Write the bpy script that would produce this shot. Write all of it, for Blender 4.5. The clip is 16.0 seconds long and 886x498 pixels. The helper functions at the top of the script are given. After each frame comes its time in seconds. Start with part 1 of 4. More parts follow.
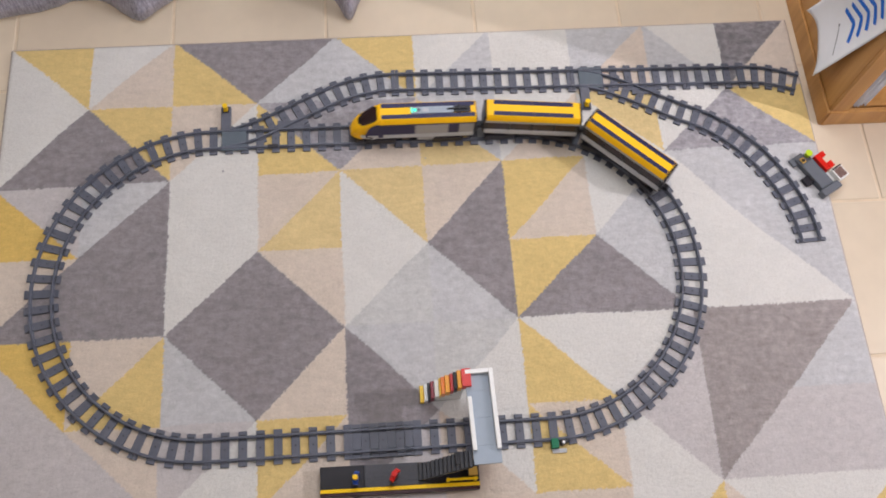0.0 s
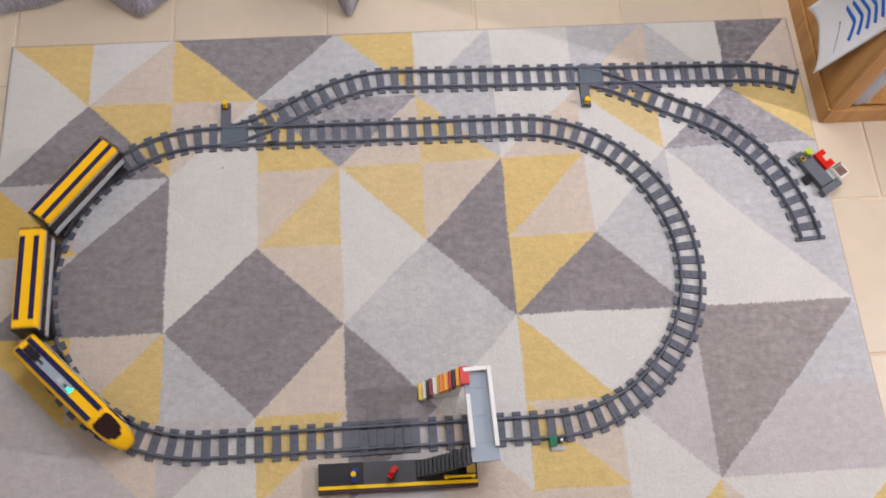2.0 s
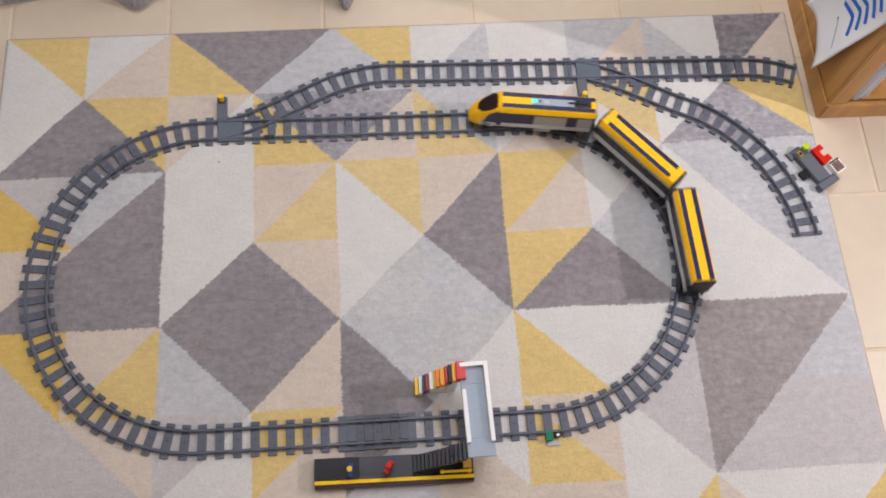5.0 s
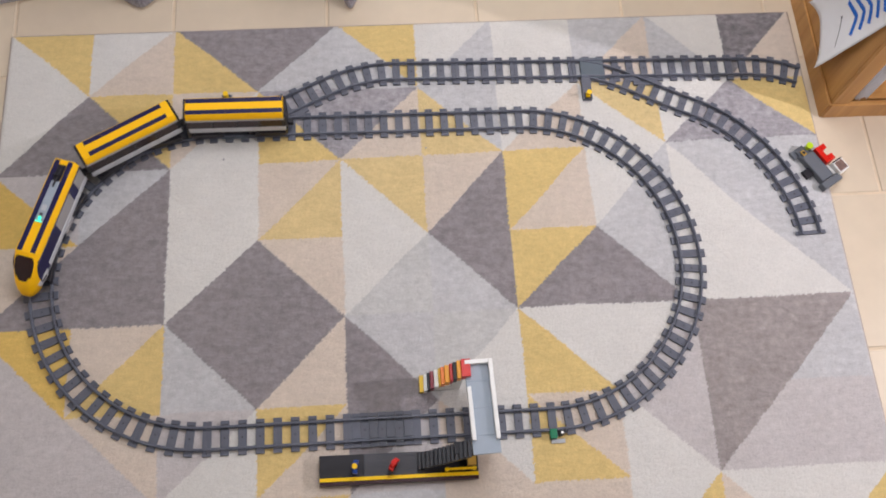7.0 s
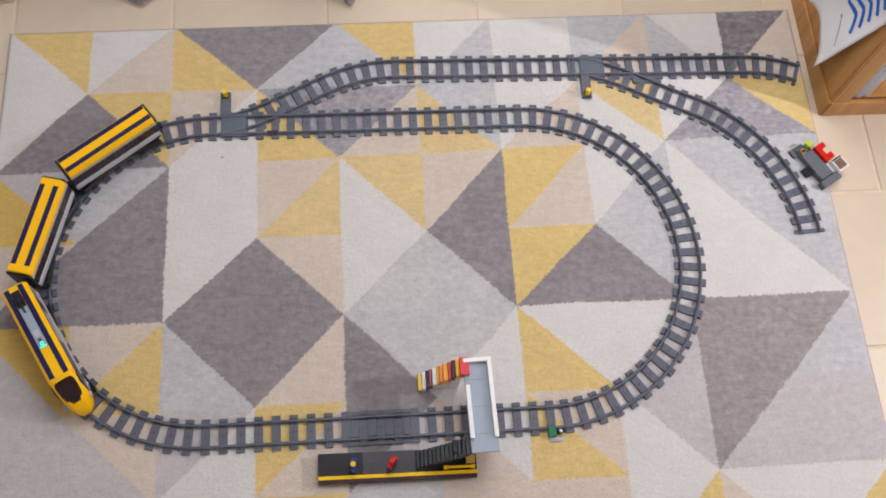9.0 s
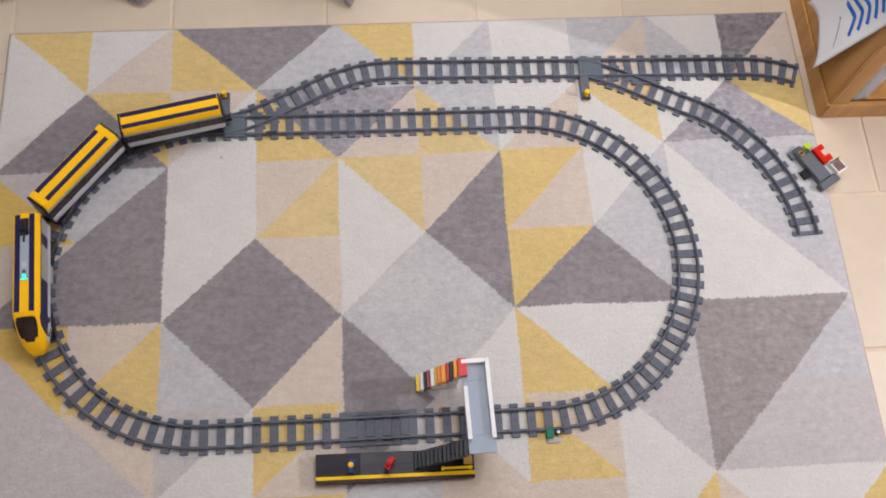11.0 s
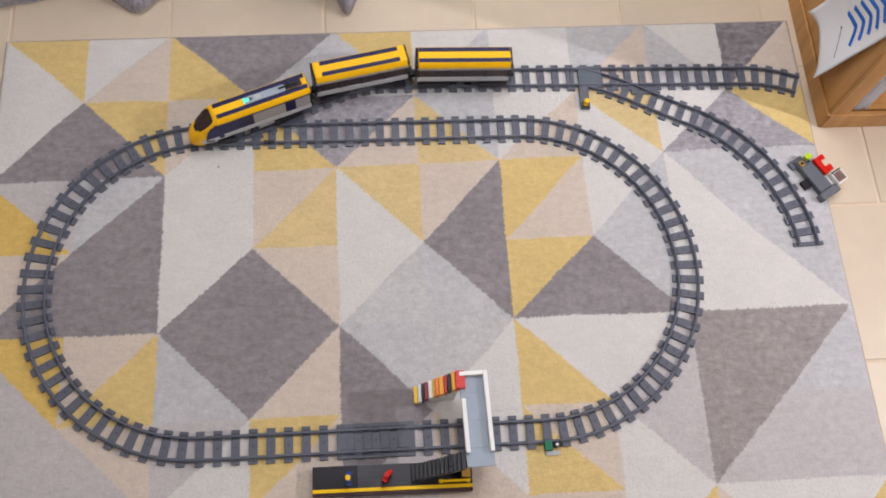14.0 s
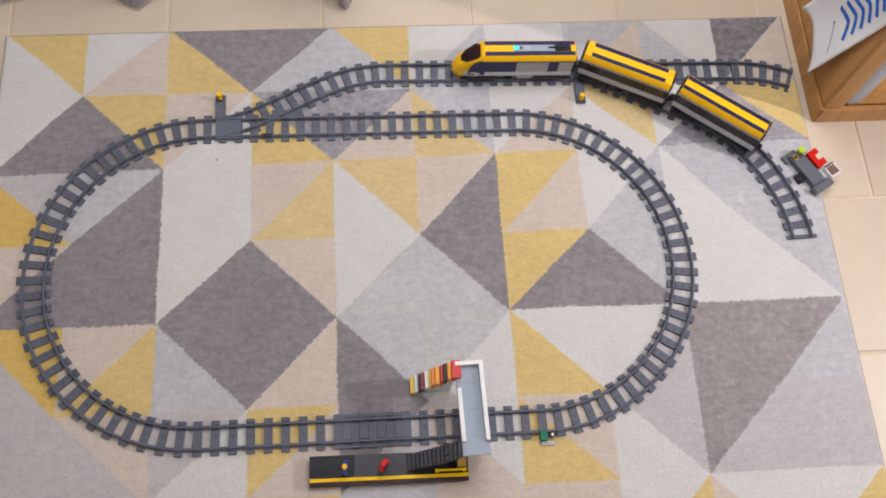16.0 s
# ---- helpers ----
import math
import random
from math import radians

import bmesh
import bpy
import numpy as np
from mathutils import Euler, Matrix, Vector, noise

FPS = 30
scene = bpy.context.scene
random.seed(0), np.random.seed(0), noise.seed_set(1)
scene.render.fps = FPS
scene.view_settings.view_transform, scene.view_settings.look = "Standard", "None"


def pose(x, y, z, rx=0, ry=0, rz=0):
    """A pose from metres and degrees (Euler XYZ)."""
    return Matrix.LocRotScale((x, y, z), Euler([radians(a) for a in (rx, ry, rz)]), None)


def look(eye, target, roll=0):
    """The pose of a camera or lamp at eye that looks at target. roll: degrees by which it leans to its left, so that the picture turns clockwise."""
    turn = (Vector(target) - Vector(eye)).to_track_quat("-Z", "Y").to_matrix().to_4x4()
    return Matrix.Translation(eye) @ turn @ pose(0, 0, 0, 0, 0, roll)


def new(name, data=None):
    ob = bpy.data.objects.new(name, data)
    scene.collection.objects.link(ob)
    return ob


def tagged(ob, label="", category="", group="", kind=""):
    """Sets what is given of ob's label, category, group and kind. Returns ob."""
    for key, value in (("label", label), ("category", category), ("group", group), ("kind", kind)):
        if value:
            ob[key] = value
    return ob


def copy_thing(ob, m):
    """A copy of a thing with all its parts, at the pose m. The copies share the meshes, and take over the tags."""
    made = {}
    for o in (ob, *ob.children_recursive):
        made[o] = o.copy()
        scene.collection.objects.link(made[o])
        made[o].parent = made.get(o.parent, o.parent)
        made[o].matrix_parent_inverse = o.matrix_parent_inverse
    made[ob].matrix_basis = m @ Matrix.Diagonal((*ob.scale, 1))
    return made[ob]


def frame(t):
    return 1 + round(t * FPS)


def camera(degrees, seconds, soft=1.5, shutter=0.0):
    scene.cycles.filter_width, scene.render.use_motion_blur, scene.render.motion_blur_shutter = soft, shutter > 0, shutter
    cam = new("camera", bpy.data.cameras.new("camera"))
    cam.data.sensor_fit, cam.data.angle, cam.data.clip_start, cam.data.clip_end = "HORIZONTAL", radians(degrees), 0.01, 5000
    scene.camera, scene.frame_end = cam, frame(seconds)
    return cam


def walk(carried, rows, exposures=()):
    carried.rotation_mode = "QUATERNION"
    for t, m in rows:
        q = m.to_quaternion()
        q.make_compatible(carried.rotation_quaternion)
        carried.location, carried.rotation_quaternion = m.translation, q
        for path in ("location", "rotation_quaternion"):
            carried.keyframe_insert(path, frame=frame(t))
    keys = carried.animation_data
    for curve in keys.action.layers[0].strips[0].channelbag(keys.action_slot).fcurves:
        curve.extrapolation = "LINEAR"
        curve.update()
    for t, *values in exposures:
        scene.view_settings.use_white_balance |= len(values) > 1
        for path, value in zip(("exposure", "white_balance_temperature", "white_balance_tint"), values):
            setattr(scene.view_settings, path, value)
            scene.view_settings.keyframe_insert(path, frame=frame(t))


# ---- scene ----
cam = camera(51.9, 16.0, soft=1.8, shutter=0.25)
PATH = [
    (0, (-0.008, -0.621, 1.701), (0.153, 0.115, -0.151), 8.7),
    (0.5, (-0.001, -0.618, 1.706), (0.152, 0.109, -0.151), 8.4),
    (1, (-0.008, -0.627, 1.702), (0.152, 0.101, -0.154), 8.9),
    (1.5, (-0.005, -0.619, 1.704), (0.152, 0.106, -0.153), 8.7),
    (2, (-0.001, -0.617, 1.704), (0.154, 0.109, -0.153), 8.6),
    (2.5, (-0.006, -0.61, 1.705), (0.154, 0.108, -0.155), 9.1),
    (3, (-0.001, -0.617, 1.701), (0.155, 0.106, -0.157), 8.7),
    (3.5, (0.002, -0.608, 1.703), (0.158, 0.102, -0.16), 9.0),
    (4, (0.002, -0.605, 1.704), (0.16, 0.104, -0.159), 9.2),
    (6.5, (-0.008, -0.622, 1.704), (0.153, 0.087, -0.159), 9.4),
    (7, (-0.014, -0.615, 1.704), (0.152, 0.094, -0.159), 9.9),
    (7.5, (-0.017, -0.613, 1.703), (0.151, 0.098, -0.159), 10.0),
    (8, (-0.014, -0.604, 1.703), (0.153, 0.1, -0.161), 10.0),
    (8.5, (-0.013, -0.603, 1.702), (0.156, 0.1, -0.162), 10.2),
    (9, (-0.011, -0.613, 1.704), (0.154, 0.09, -0.161), 10.0),
    (11.5, (-0.008, -0.611, 1.707), (0.158, 0.091, -0.158), 10.3),
    (12, (-0.011, -0.612, 1.704), (0.157, 0.096, -0.159), 10.4),
    (12.5, (-0.009, -0.606, 1.704), (0.158, 0.098, -0.16), 10.3),
    (13, (-0.014, -0.596, 1.704), (0.158, 0.106, -0.16), 10.8),
    (13.5, (-0.007, -0.588, 1.705), (0.159, 0.114, -0.161), 10.3),
    (14, (-0.004, -0.592, 1.703), (0.162, 0.114, -0.16), 10.3),
    (14.5, (-0.004, -0.599, 1.705), (0.163, 0.105, -0.159), 10.4),
    (15, (0.0, -0.605, 1.706), (0.165, 0.1, -0.158), 10.3),
    (15.5, (0.005, -0.616, 1.707), (0.17, 0.099, -0.153), 10.1),
    (16, (-0.002, -0.618, 1.708), (0.168, 0.095, -0.153), 10.5),
]
walk(cam, [(t, look(eye, target, roll)) for t, eye, target, roll in PATH])

# world, lamps, exposure
EXPOSURE = 0.0
scene.view_settings.exposure = EXPOSURE
world = bpy.data.worlds.new("world")
scene.world = world
world.use_nodes = True
sky = world.node_tree.nodes.new("ShaderNodeTexSky")
sky.sky_type, sky.sun_disc, sky.sun_elevation, sky.sun_rotation = "NISHITA", False, radians(35), radians(200)
world.node_tree.links.new(sky.outputs[0], world.node_tree.nodes["Background"].inputs[0])
world.node_tree.nodes["Background"].inputs[1].default_value = 0.06


def area_lamp(name, m, sx, sy, watts, colour):
    data = bpy.data.lights.new(name, "AREA")
    data.shape, data.size, data.size_y, data.energy, data.color = "RECTANGLE", sx, sy, watts, colour
    ob = new(name, data)
    ob.matrix_world = m
    return ob


area_lamp("ceiling_lamp_light", pose(0.40, 0.84, 2.44), 1.16, 1.16, 31.5, (0.855, 0.895, 1.0))
# fill for the faces towards the camera; its window is added, out of view
area_lamp("south_fill_light", look((-0.45, -2.205, 1.45), (-0.30, 0.0, 1.20)), 1.56, 1.14, 1.2, (0.88, 0.93, 1.0))
bulb = bpy.data.lights.new("wall_lamp_light", "SPOT")
bulb.energy, bulb.color, bulb.shadow_soft_size = 98, (0.96, 0.92, 1.0), 0.020
bulb.spot_size, bulb.spot_blend = radians(95), 0.5
new("wall_lamp_light", bulb).matrix_world = look((2.20, -0.172, 1.45), (0.30, 0.15, 0.0))


# materials
def srgb(r, g, b):
    out = []
    for c in (r, g, b):
        c /= 255
        out.append(c / 12.92 if c <= 0.04045 else ((c + 0.055) / 1.055) ** 2.4)
    return (*out, 1.0)


def material(name, colour, rough=0.5, metal=0.0, grain=0.08, scale=60.0, bump=0.1, coarse=6.0, glow=0.0, spec=0.5, distance=0.001):
    """A surface with a base colour varied at two scales, and fine relief."""
    mt = bpy.data.materials.new(name)
    mt.use_nodes = True
    nt = mt.node_tree
    b = nt.nodes["Principled BSDF"]
    b.inputs["Roughness"].default_value, b.inputs["Metallic"].default_value = rough, metal
    b.inputs["Specular IOR Level"].default_value = spec
    co = nt.nodes.new("ShaderNodeTexCoord")
    fine = nt.nodes.new("ShaderNodeTexNoise")
    fine.inputs["Scale"].default_value, fine.inputs["Detail"].default_value = scale, 4
    wide = nt.nodes.new("ShaderNodeTexNoise")
    wide.inputs["Scale"].default_value, wide.inputs["Detail"].default_value = coarse, 3
    nt.links.new(co.outputs["Object"], fine.inputs["Vector"])
    nt.links.new(co.outputs["Object"], wide.inputs["Vector"])
    add = nt.nodes.new("ShaderNodeMath")
    add.operation = "ADD"
    nt.links.new(fine.outputs["Fac"], add.inputs[0])
    nt.links.new(wide.outputs["Fac"], add.inputs[1])
    ramp = nt.nodes.new("ShaderNodeMapRange")
    ramp.inputs["From Min"].default_value, ramp.inputs["From Max"].default_value = 0.6, 1.4
    ramp.inputs["To Min"].default_value, ramp.inputs["To Max"].default_value = 1 - grain, 1 + grain
    nt.links.new(add.outputs[0], ramp.inputs["Value"])
    mix = nt.nodes.new("ShaderNodeVectorMath")
    mix.operation = "SCALE"
    mix.inputs[0].default_value = colour[:3]
    nt.links.new(ramp.outputs[0], mix.inputs["Scale"])
    nt.links.new(mix.outputs["Vector"], b.inputs["Base Color"])
    if bump:
        bp = nt.nodes.new("ShaderNodeBump")
        bp.inputs["Strength"].default_value, bp.inputs["Distance"].default_value = bump, distance
        nt.links.new(fine.outputs["Fac"], bp.inputs["Height"])
        nt.links.new(bp.outputs[0], b.inputs["Normal"])
    if glow:
        b.inputs["Emission Color"].default_value = colour
        b.inputs["Emission Strength"].default_value = glow
    return mt


def plastic(name, r, g, b, rough=0.3, grain=0.04):
    return material(name, srgb(r, g, b), rough, grain=grain, scale=90, bump=0.03, coarse=25, spec=0.32)


TRACK = plastic("track_dark_grey", 93, 95, 106, 0.45, 0.12)
RAIL_GREY = plastic("rail_dark_grey", 91, 94, 106, 0.34, 0.12)
INLAY = plastic("inlay_blue_grey", 90, 99, 108, 0.42, 0.10)
YELLOW = plastic("train_yellow", 255, 194, 0, 0.48)
NAVY = plastic("navy_blue", 28, 26, 72, 0.35)
BLACK = plastic("black_plastic", 35, 33, 39, 0.4)
LIGHT_GREY = plastic("light_grey_plastic", 186, 187, 191, 0.3)
MID_GREY = plastic("mid_grey_plastic", 160, 157, 157, 0.35)
DARK_GREY = plastic("dark_grey_plastic", 82, 84, 88, 0.35)
GLASS_BROWN = plastic("smoked_windscreen", 44, 24, 24, 0.2)
WHITE = plastic("white_plastic", 235, 233, 230, 0.3)
RED = plastic("red_plastic", 205, 32, 22, 0.3)
DARK_RED = plastic("dark_red_plastic", 140, 20, 40, 0.3)
ORANGE = plastic("orange_plastic", 240, 130, 20, 0.3)
LIME = plastic("lime_plastic", 180, 205, 40, 0.3)
GREEN = plastic("green_plastic", 14, 112, 76, 0.4)
AMBER = plastic("amber_plastic", 250, 172, 12, 0.3)
SOFT_BLACK = plastic("soft_black_plastic", 62, 62, 67, 0.45)
# dark tone that stands for the shade inside the sleepers' pin holes
HOLE_SHADE = plastic("pin_hole_shade", 58, 59, 66, 0.6)
SLATE = plastic("slate_grey_plastic", 100, 103, 110, 0.4)
BLUE = plastic("blue_plastic", 35, 70, 150, 0.3)
TAN = plastic("tan_plastic", 190, 150, 70, 0.35)
SAFETY = plastic("safety_yellow", 240, 195, 20, 0.3)
PALE_BLUE_GREY = plastic("pale_blue_grey_plastic", 158, 168, 180, 0.5)
LED = material("green_led", (0.01, 0.75, 0.42, 1), 0.4, grain=0.0, bump=0, glow=1.8)
PAPER = material("paper_white", srgb(240, 241, 246), 0.8, grain=0.03, scale=40, bump=0.15)
INK_BLUE = material("blue_ink", srgb(28, 108, 208), 0.7, grain=0.12, scale=80, bump=0)
INK_DARK = material("pencil_line", srgb(95, 95, 105), 0.7, grain=0.1, bump=0)
GROUT = material("grout", srgb(214, 194, 168), 0.9, grain=0.1)
WALL_PAINT = material("wall_paint", srgb(240, 237, 231), 0.85, grain=0.03, coarse=2)
CEILING_PAINT = material("ceiling_paint", srgb(245, 244, 241), 0.9, grain=0.02, coarse=2)
LAMP_GLOW = material("lamp_diffuser", (1.0, 0.94, 0.86, 1), 0.5, grain=0.0, bump=0, glow=0.8)


PANE = bpy.data.materials.new("window_glass")
PANE.use_nodes = True
PANE.node_tree.nodes["Principled BSDF"].inputs["Transmission Weight"].default_value = 1.0
PANE.node_tree.nodes["Principled BSDF"].inputs["Roughness"].default_value = 0.02


def tile_material():
    mt = material("cream_tile", srgb(208, 191, 168), 0.42, grain=0.05, scale=25, bump=0.05, coarse=4)
    nt = mt.node_tree
    info = nt.nodes.new("ShaderNodeObjectInfo")
    rng = nt.nodes.new("ShaderNodeMapRange")
    rng.inputs["To Min"].default_value, rng.inputs["To Max"].default_value = 0.96, 1.04
    nt.links.new(info.outputs["Random"], rng.inputs["Value"])
    sc = nt.nodes.new("ShaderNodeVectorMath")
    sc.operation = "SCALE"
    b = nt.nodes["Principled BSDF"]
    nt.links.new(b.inputs["Base Color"].links[0].from_socket, sc.inputs[0])
    nt.links.new(rng.outputs[0], sc.inputs["Scale"])
    nt.links.new(sc.outputs["Vector"], b.inputs["Base Color"])
    return mt


def wood_material():
    mt = bpy.data.materials.new("orange_pine")
    mt.use_nodes = True
    nt = mt.node_tree
    b = nt.nodes["Principled BSDF"]
    b.inputs["Roughness"].default_value = 0.45
    co = nt.nodes.new("ShaderNodeTexCoord")
    mp = nt.nodes.new("ShaderNodeMapping")
    mp.inputs["Scale"].default_value = (14, 14, 1.2)
    ns = nt.nodes.new("ShaderNodeTexNoise")
    ns.inputs["Scale"].default_value, ns.inputs["Detail"].default_value, ns.inputs["Distortion"].default_value = 3.0, 6, 0.6
    rp = nt.nodes.new("ShaderNodeValToRGB")
    rp.color_ramp.elements[0].color = srgb(168, 119, 64)
    rp.color_ramp.elements[1].color = srgb(196, 146, 86)
    rp.color_ramp.elements[0].position, rp.color_ramp.elements[1].position = 0.3, 0.72
    nt.links.new(co.outputs["Object"], mp.inputs["Vector"])
    nt.links.new(mp.outputs[0], ns.inputs["Vector"])
    nt.links.new(ns.outputs["Fac"], rp.inputs["Fac"])
    nt.links.new(rp.outputs["Color"], b.inputs["Base Color"])
    bp = nt.nodes.new("ShaderNodeBump")
    bp.inputs["Strength"].default_value, bp.inputs["Distance"].default_value = 0.15, 0.001
    nt.links.new(ns.outputs["Fac"], bp.inputs["Height"])
    nt.links.new(bp.outputs[0], b.inputs["Normal"])
    return mt


def rug_material():
    """Short pile: the woven colour fields and the edge's painted shade come from the mesh, the flecks and tufts from
    noise.
    """
    mt = bpy.data.materials.new("rug_pile")
    mt.use_nodes = True
    nt = mt.node_tree
    b = nt.nodes["Principled BSDF"]
    b.inputs["Roughness"].default_value = 0.95
    b.inputs["Specular IOR Level"].default_value = 0.1
    b.inputs["Sheen Weight"].default_value = 0.15
    at = nt.nodes.new("ShaderNodeAttribute")
    at.attribute_name = "weave"
    co = nt.nodes.new("ShaderNodeTexCoord")

    def noise_node(scale, detail):
        n = nt.nodes.new("ShaderNodeTexNoise")
        n.inputs["Scale"].default_value, n.inputs["Detail"].default_value = scale, detail
        nt.links.new(co.outputs["Object"], n.inputs["Vector"])
        return n

    def ranged(n, lo, hi, a=0.3, z=0.7):
        r = nt.nodes.new("ShaderNodeMapRange")
        r.inputs["From Min"].default_value, r.inputs["From Max"].default_value = a, z
        r.inputs["To Min"].default_value, r.inputs["To Max"].default_value = lo, hi
        nt.links.new(n.outputs["Fac"], r.inputs["Value"])
        return r

    def scaled(src, r):
        s = nt.nodes.new("ShaderNodeVectorMath")
        s.operation = "SCALE"
        nt.links.new(src, s.inputs[0])
        nt.links.new(r.outputs[0], s.inputs["Scale"])
        return s.outputs["Vector"]

    def blend(r, weight):
        """1 where the wool is plain, the range r where it is heathered."""
        m = nt.nodes.new("ShaderNodeMix")
        m.inputs["A"].default_value = 1.0
        nt.links.new(weight, m.inputs["Factor"])
        nt.links.new(r.outputs[0], m.inputs["B"])
        return m

    heather = at.outputs["Alpha"]
    tuft, fleck, patch = noise_node(520, 2), noise_node(75, 6), noise_node(13, 4)
    # the pile lies in short strokes, brushed one way here and another way there
    brushed = nt.nodes.new("ShaderNodeMapping")
    brushed.inputs["Rotation"].default_value, brushed.inputs["Scale"].default_value = (0, 0, 0.5), (34, 80, 40)
    nt.links.new(co.outputs["Object"], brushed.inputs["Vector"])
    stroke = nt.nodes.new("ShaderNodeTexNoise")
    stroke.inputs["Scale"].default_value, stroke.inputs["Detail"].default_value, stroke.inputs["Distortion"].default_value = 1.0, 3, 0.8
    nt.links.new(brushed.outputs[0], stroke.inputs["Vector"])
    worn = noise_node(7, 5)
    c = scaled(at.outputs["Color"], ranged(tuft, 0.93, 1.07))
    c = scaled(c, ranged(patch, 0.97, 1.025))
    c = scaled(c, ranged(stroke, 0.98, 1.02))
    c = scaled(c, blend(ranged(fleck, 0.74, 1.24), heather))
    c = scaled(c, blend(ranged(stroke, 0.82, 1.17), heather))
    c = scaled(c, blend(ranged(worn, 0.86, 1.14), heather))
    nt.links.new(c, b.inputs["Base Color"])
    bp = nt.nodes.new("ShaderNodeBump")
    bp.inputs["Strength"].default_value, bp.inputs["Distance"].default_value = 0.6, 0.002
    nt.links.new(tuft.outputs["Fac"], bp.inputs["Height"])
    nt.links.new(bp.outputs[0], b.inputs["Normal"])
    return mt


def cloth_material():
    """Chenille: pale and dark threads that run down the fabric, crossed by finer ones."""
    mt = material("grey_chenille", srgb(158, 154, 166), 0.95, grain=0.16, scale=160, bump=0.6, coarse=18, spec=0.1, distance=0.002)
    nt = mt.node_tree
    b = nt.nodes["Principled BSDF"]
    b.inputs["Sheen Weight"].default_value = 0.3
    co = nt.nodes.new("ShaderNodeTexCoord")
    src = b.inputs["Base Color"].links[0].from_socket
    for stretch, lo, hi in (((260, 260, 22), 0.66, 1.34), ((60, 60, 420), 0.88, 1.12)):
        mp = nt.nodes.new("ShaderNodeMapping")
        mp.inputs["Scale"].default_value = stretch
        nt.links.new(co.outputs["Object"], mp.inputs["Vector"])
        ns = nt.nodes.new("ShaderNodeTexNoise")
        ns.inputs["Scale"].default_value, ns.inputs["Detail"].default_value = 1.0, 3
        nt.links.new(mp.outputs[0], ns.inputs["Vector"])
        rg = nt.nodes.new("ShaderNodeMapRange")
        rg.inputs["From Min"].default_value, rg.inputs["From Max"].default_value = 0.32, 0.68
        rg.inputs["To Min"].default_value, rg.inputs["To Max"].default_value = lo, hi
        nt.links.new(ns.outputs["Fac"], rg.inputs["Value"])
        sc = nt.nodes.new("ShaderNodeVectorMath")
        sc.operation = "SCALE"
        nt.links.new(src, sc.inputs[0])
        nt.links.new(rg.outputs[0], sc.inputs["Scale"])
        src = sc.outputs["Vector"]
    nt.links.new(src, b.inputs["Base Color"])
    return mt


CLOTH, TILE, WOOD, RUG = cloth_material(), tile_material(), wood_material(), rug_material()


# mesh tools
def mesh_from(name, bm, mat, smooth=False):
    me = bpy.data.meshes.new(name)
    bmesh.ops.recalc_face_normals(bm, faces=bm.faces)
    bm.to_mesh(me)
    bm.free()
    me.materials.append(mat)
    if smooth:
        me.polygons.foreach_set("use_smooth", [True] * len(me.polygons))
    return me


def part(name, bm, mat, parent=None, label="", m=None, smooth=False):
    me = bm if isinstance(bm, bpy.types.Mesh) else mesh_from(name, bm, mat, smooth)
    ob = new(name, me)
    if parent is not None:
        ob.parent = parent
    if m is not None:
        ob.matrix_basis = m
    if label:
        ob["label"] = label
    return ob


def box(x0, x1, y0, y1, z0, z1, bevel=0.0, bm=None, m=None):
    own = bm is None
    bm = bm or bmesh.new()
    vs = [bm.verts.new((x, y, z)) for z in (z0, z1) for x, y in ((x0, y0), (x1, y0), (x1, y1), (x0, y1))]
    fs = [bm.faces.new([vs[i] for i in f]) for f in ((3, 2, 1, 0), (4, 5, 6, 7), (0, 1, 5, 4), (1, 2, 6, 5), (2, 3, 7, 6), (3, 0, 4, 7))]
    if m is not None:
        bmesh.ops.transform(bm, matrix=m, verts=vs)
    if bevel:
        es = list({e for f in fs for e in f.edges})
        bmesh.ops.bevel(bm, geom=es, offset=bevel, segments=1, affect="EDGES")
    return bm


def cyl(r, z0, z1, n=10, bm=None, m=None, r2=None):
    bm = bm or bmesh.new()
    r2 = r if r2 is None else r2
    lo = [bm.verts.new((r * math.cos(2 * math.pi * k / n), r * math.sin(2 * math.pi * k / n), z0)) for k in range(n)]
    hi = [bm.verts.new((r2 * math.cos(2 * math.pi * k / n), r2 * math.sin(2 * math.pi * k / n), z1)) for k in range(n)]
    for k in range(n):
        bm.faces.new((lo[k], lo[(k + 1) % n], hi[(k + 1) % n], hi[k]))
    bm.faces.new(lo[::-1])
    bm.faces.new(hi)
    if m is not None:
        bmesh.ops.transform(bm, matrix=m, verts=lo + hi)
    return bm


def sweep(points, section, closed=True):
    """A section (y, z) swept along points (x, y, heading)."""
    bm = bmesh.new()
    rings = []
    for x, y, h in points:
        rings.append([bm.verts.new((x - math.sin(h) * a, y + math.cos(h) * a, z)) for a, z in section])
    n = len(section)
    for r0, r1 in zip(rings, rings[1:]):
        for k in range(n):
            bm.faces.new((r0[k], r0[(k + 1) % n], r1[(k + 1) % n], r1[k]))
    bm.faces.new(rings[0][::-1])
    bm.faces.new(rings[-1])
    return bm


def loft(stations):
    """Rings of equal length, joined and capped."""
    bm = bmesh.new()
    rings = [[bm.verts.new(p) for p in ring] for ring in stations]
    n = len(rings[0])
    for r0, r1 in zip(rings, rings[1:]):
        for k in range(n):
            bm.faces.new((r0[k], r0[(k + 1) % n], r1[(k + 1) % n], r1[k]))
    bm.faces.new(rings[0][::-1])
    bm.faces.new(rings[-1])
    return bm


def thing(name, m, label, category, group="", kind=""):
    ob = new(name)
    ob.matrix_basis = m
    return tagged(ob, label, category, group, kind)


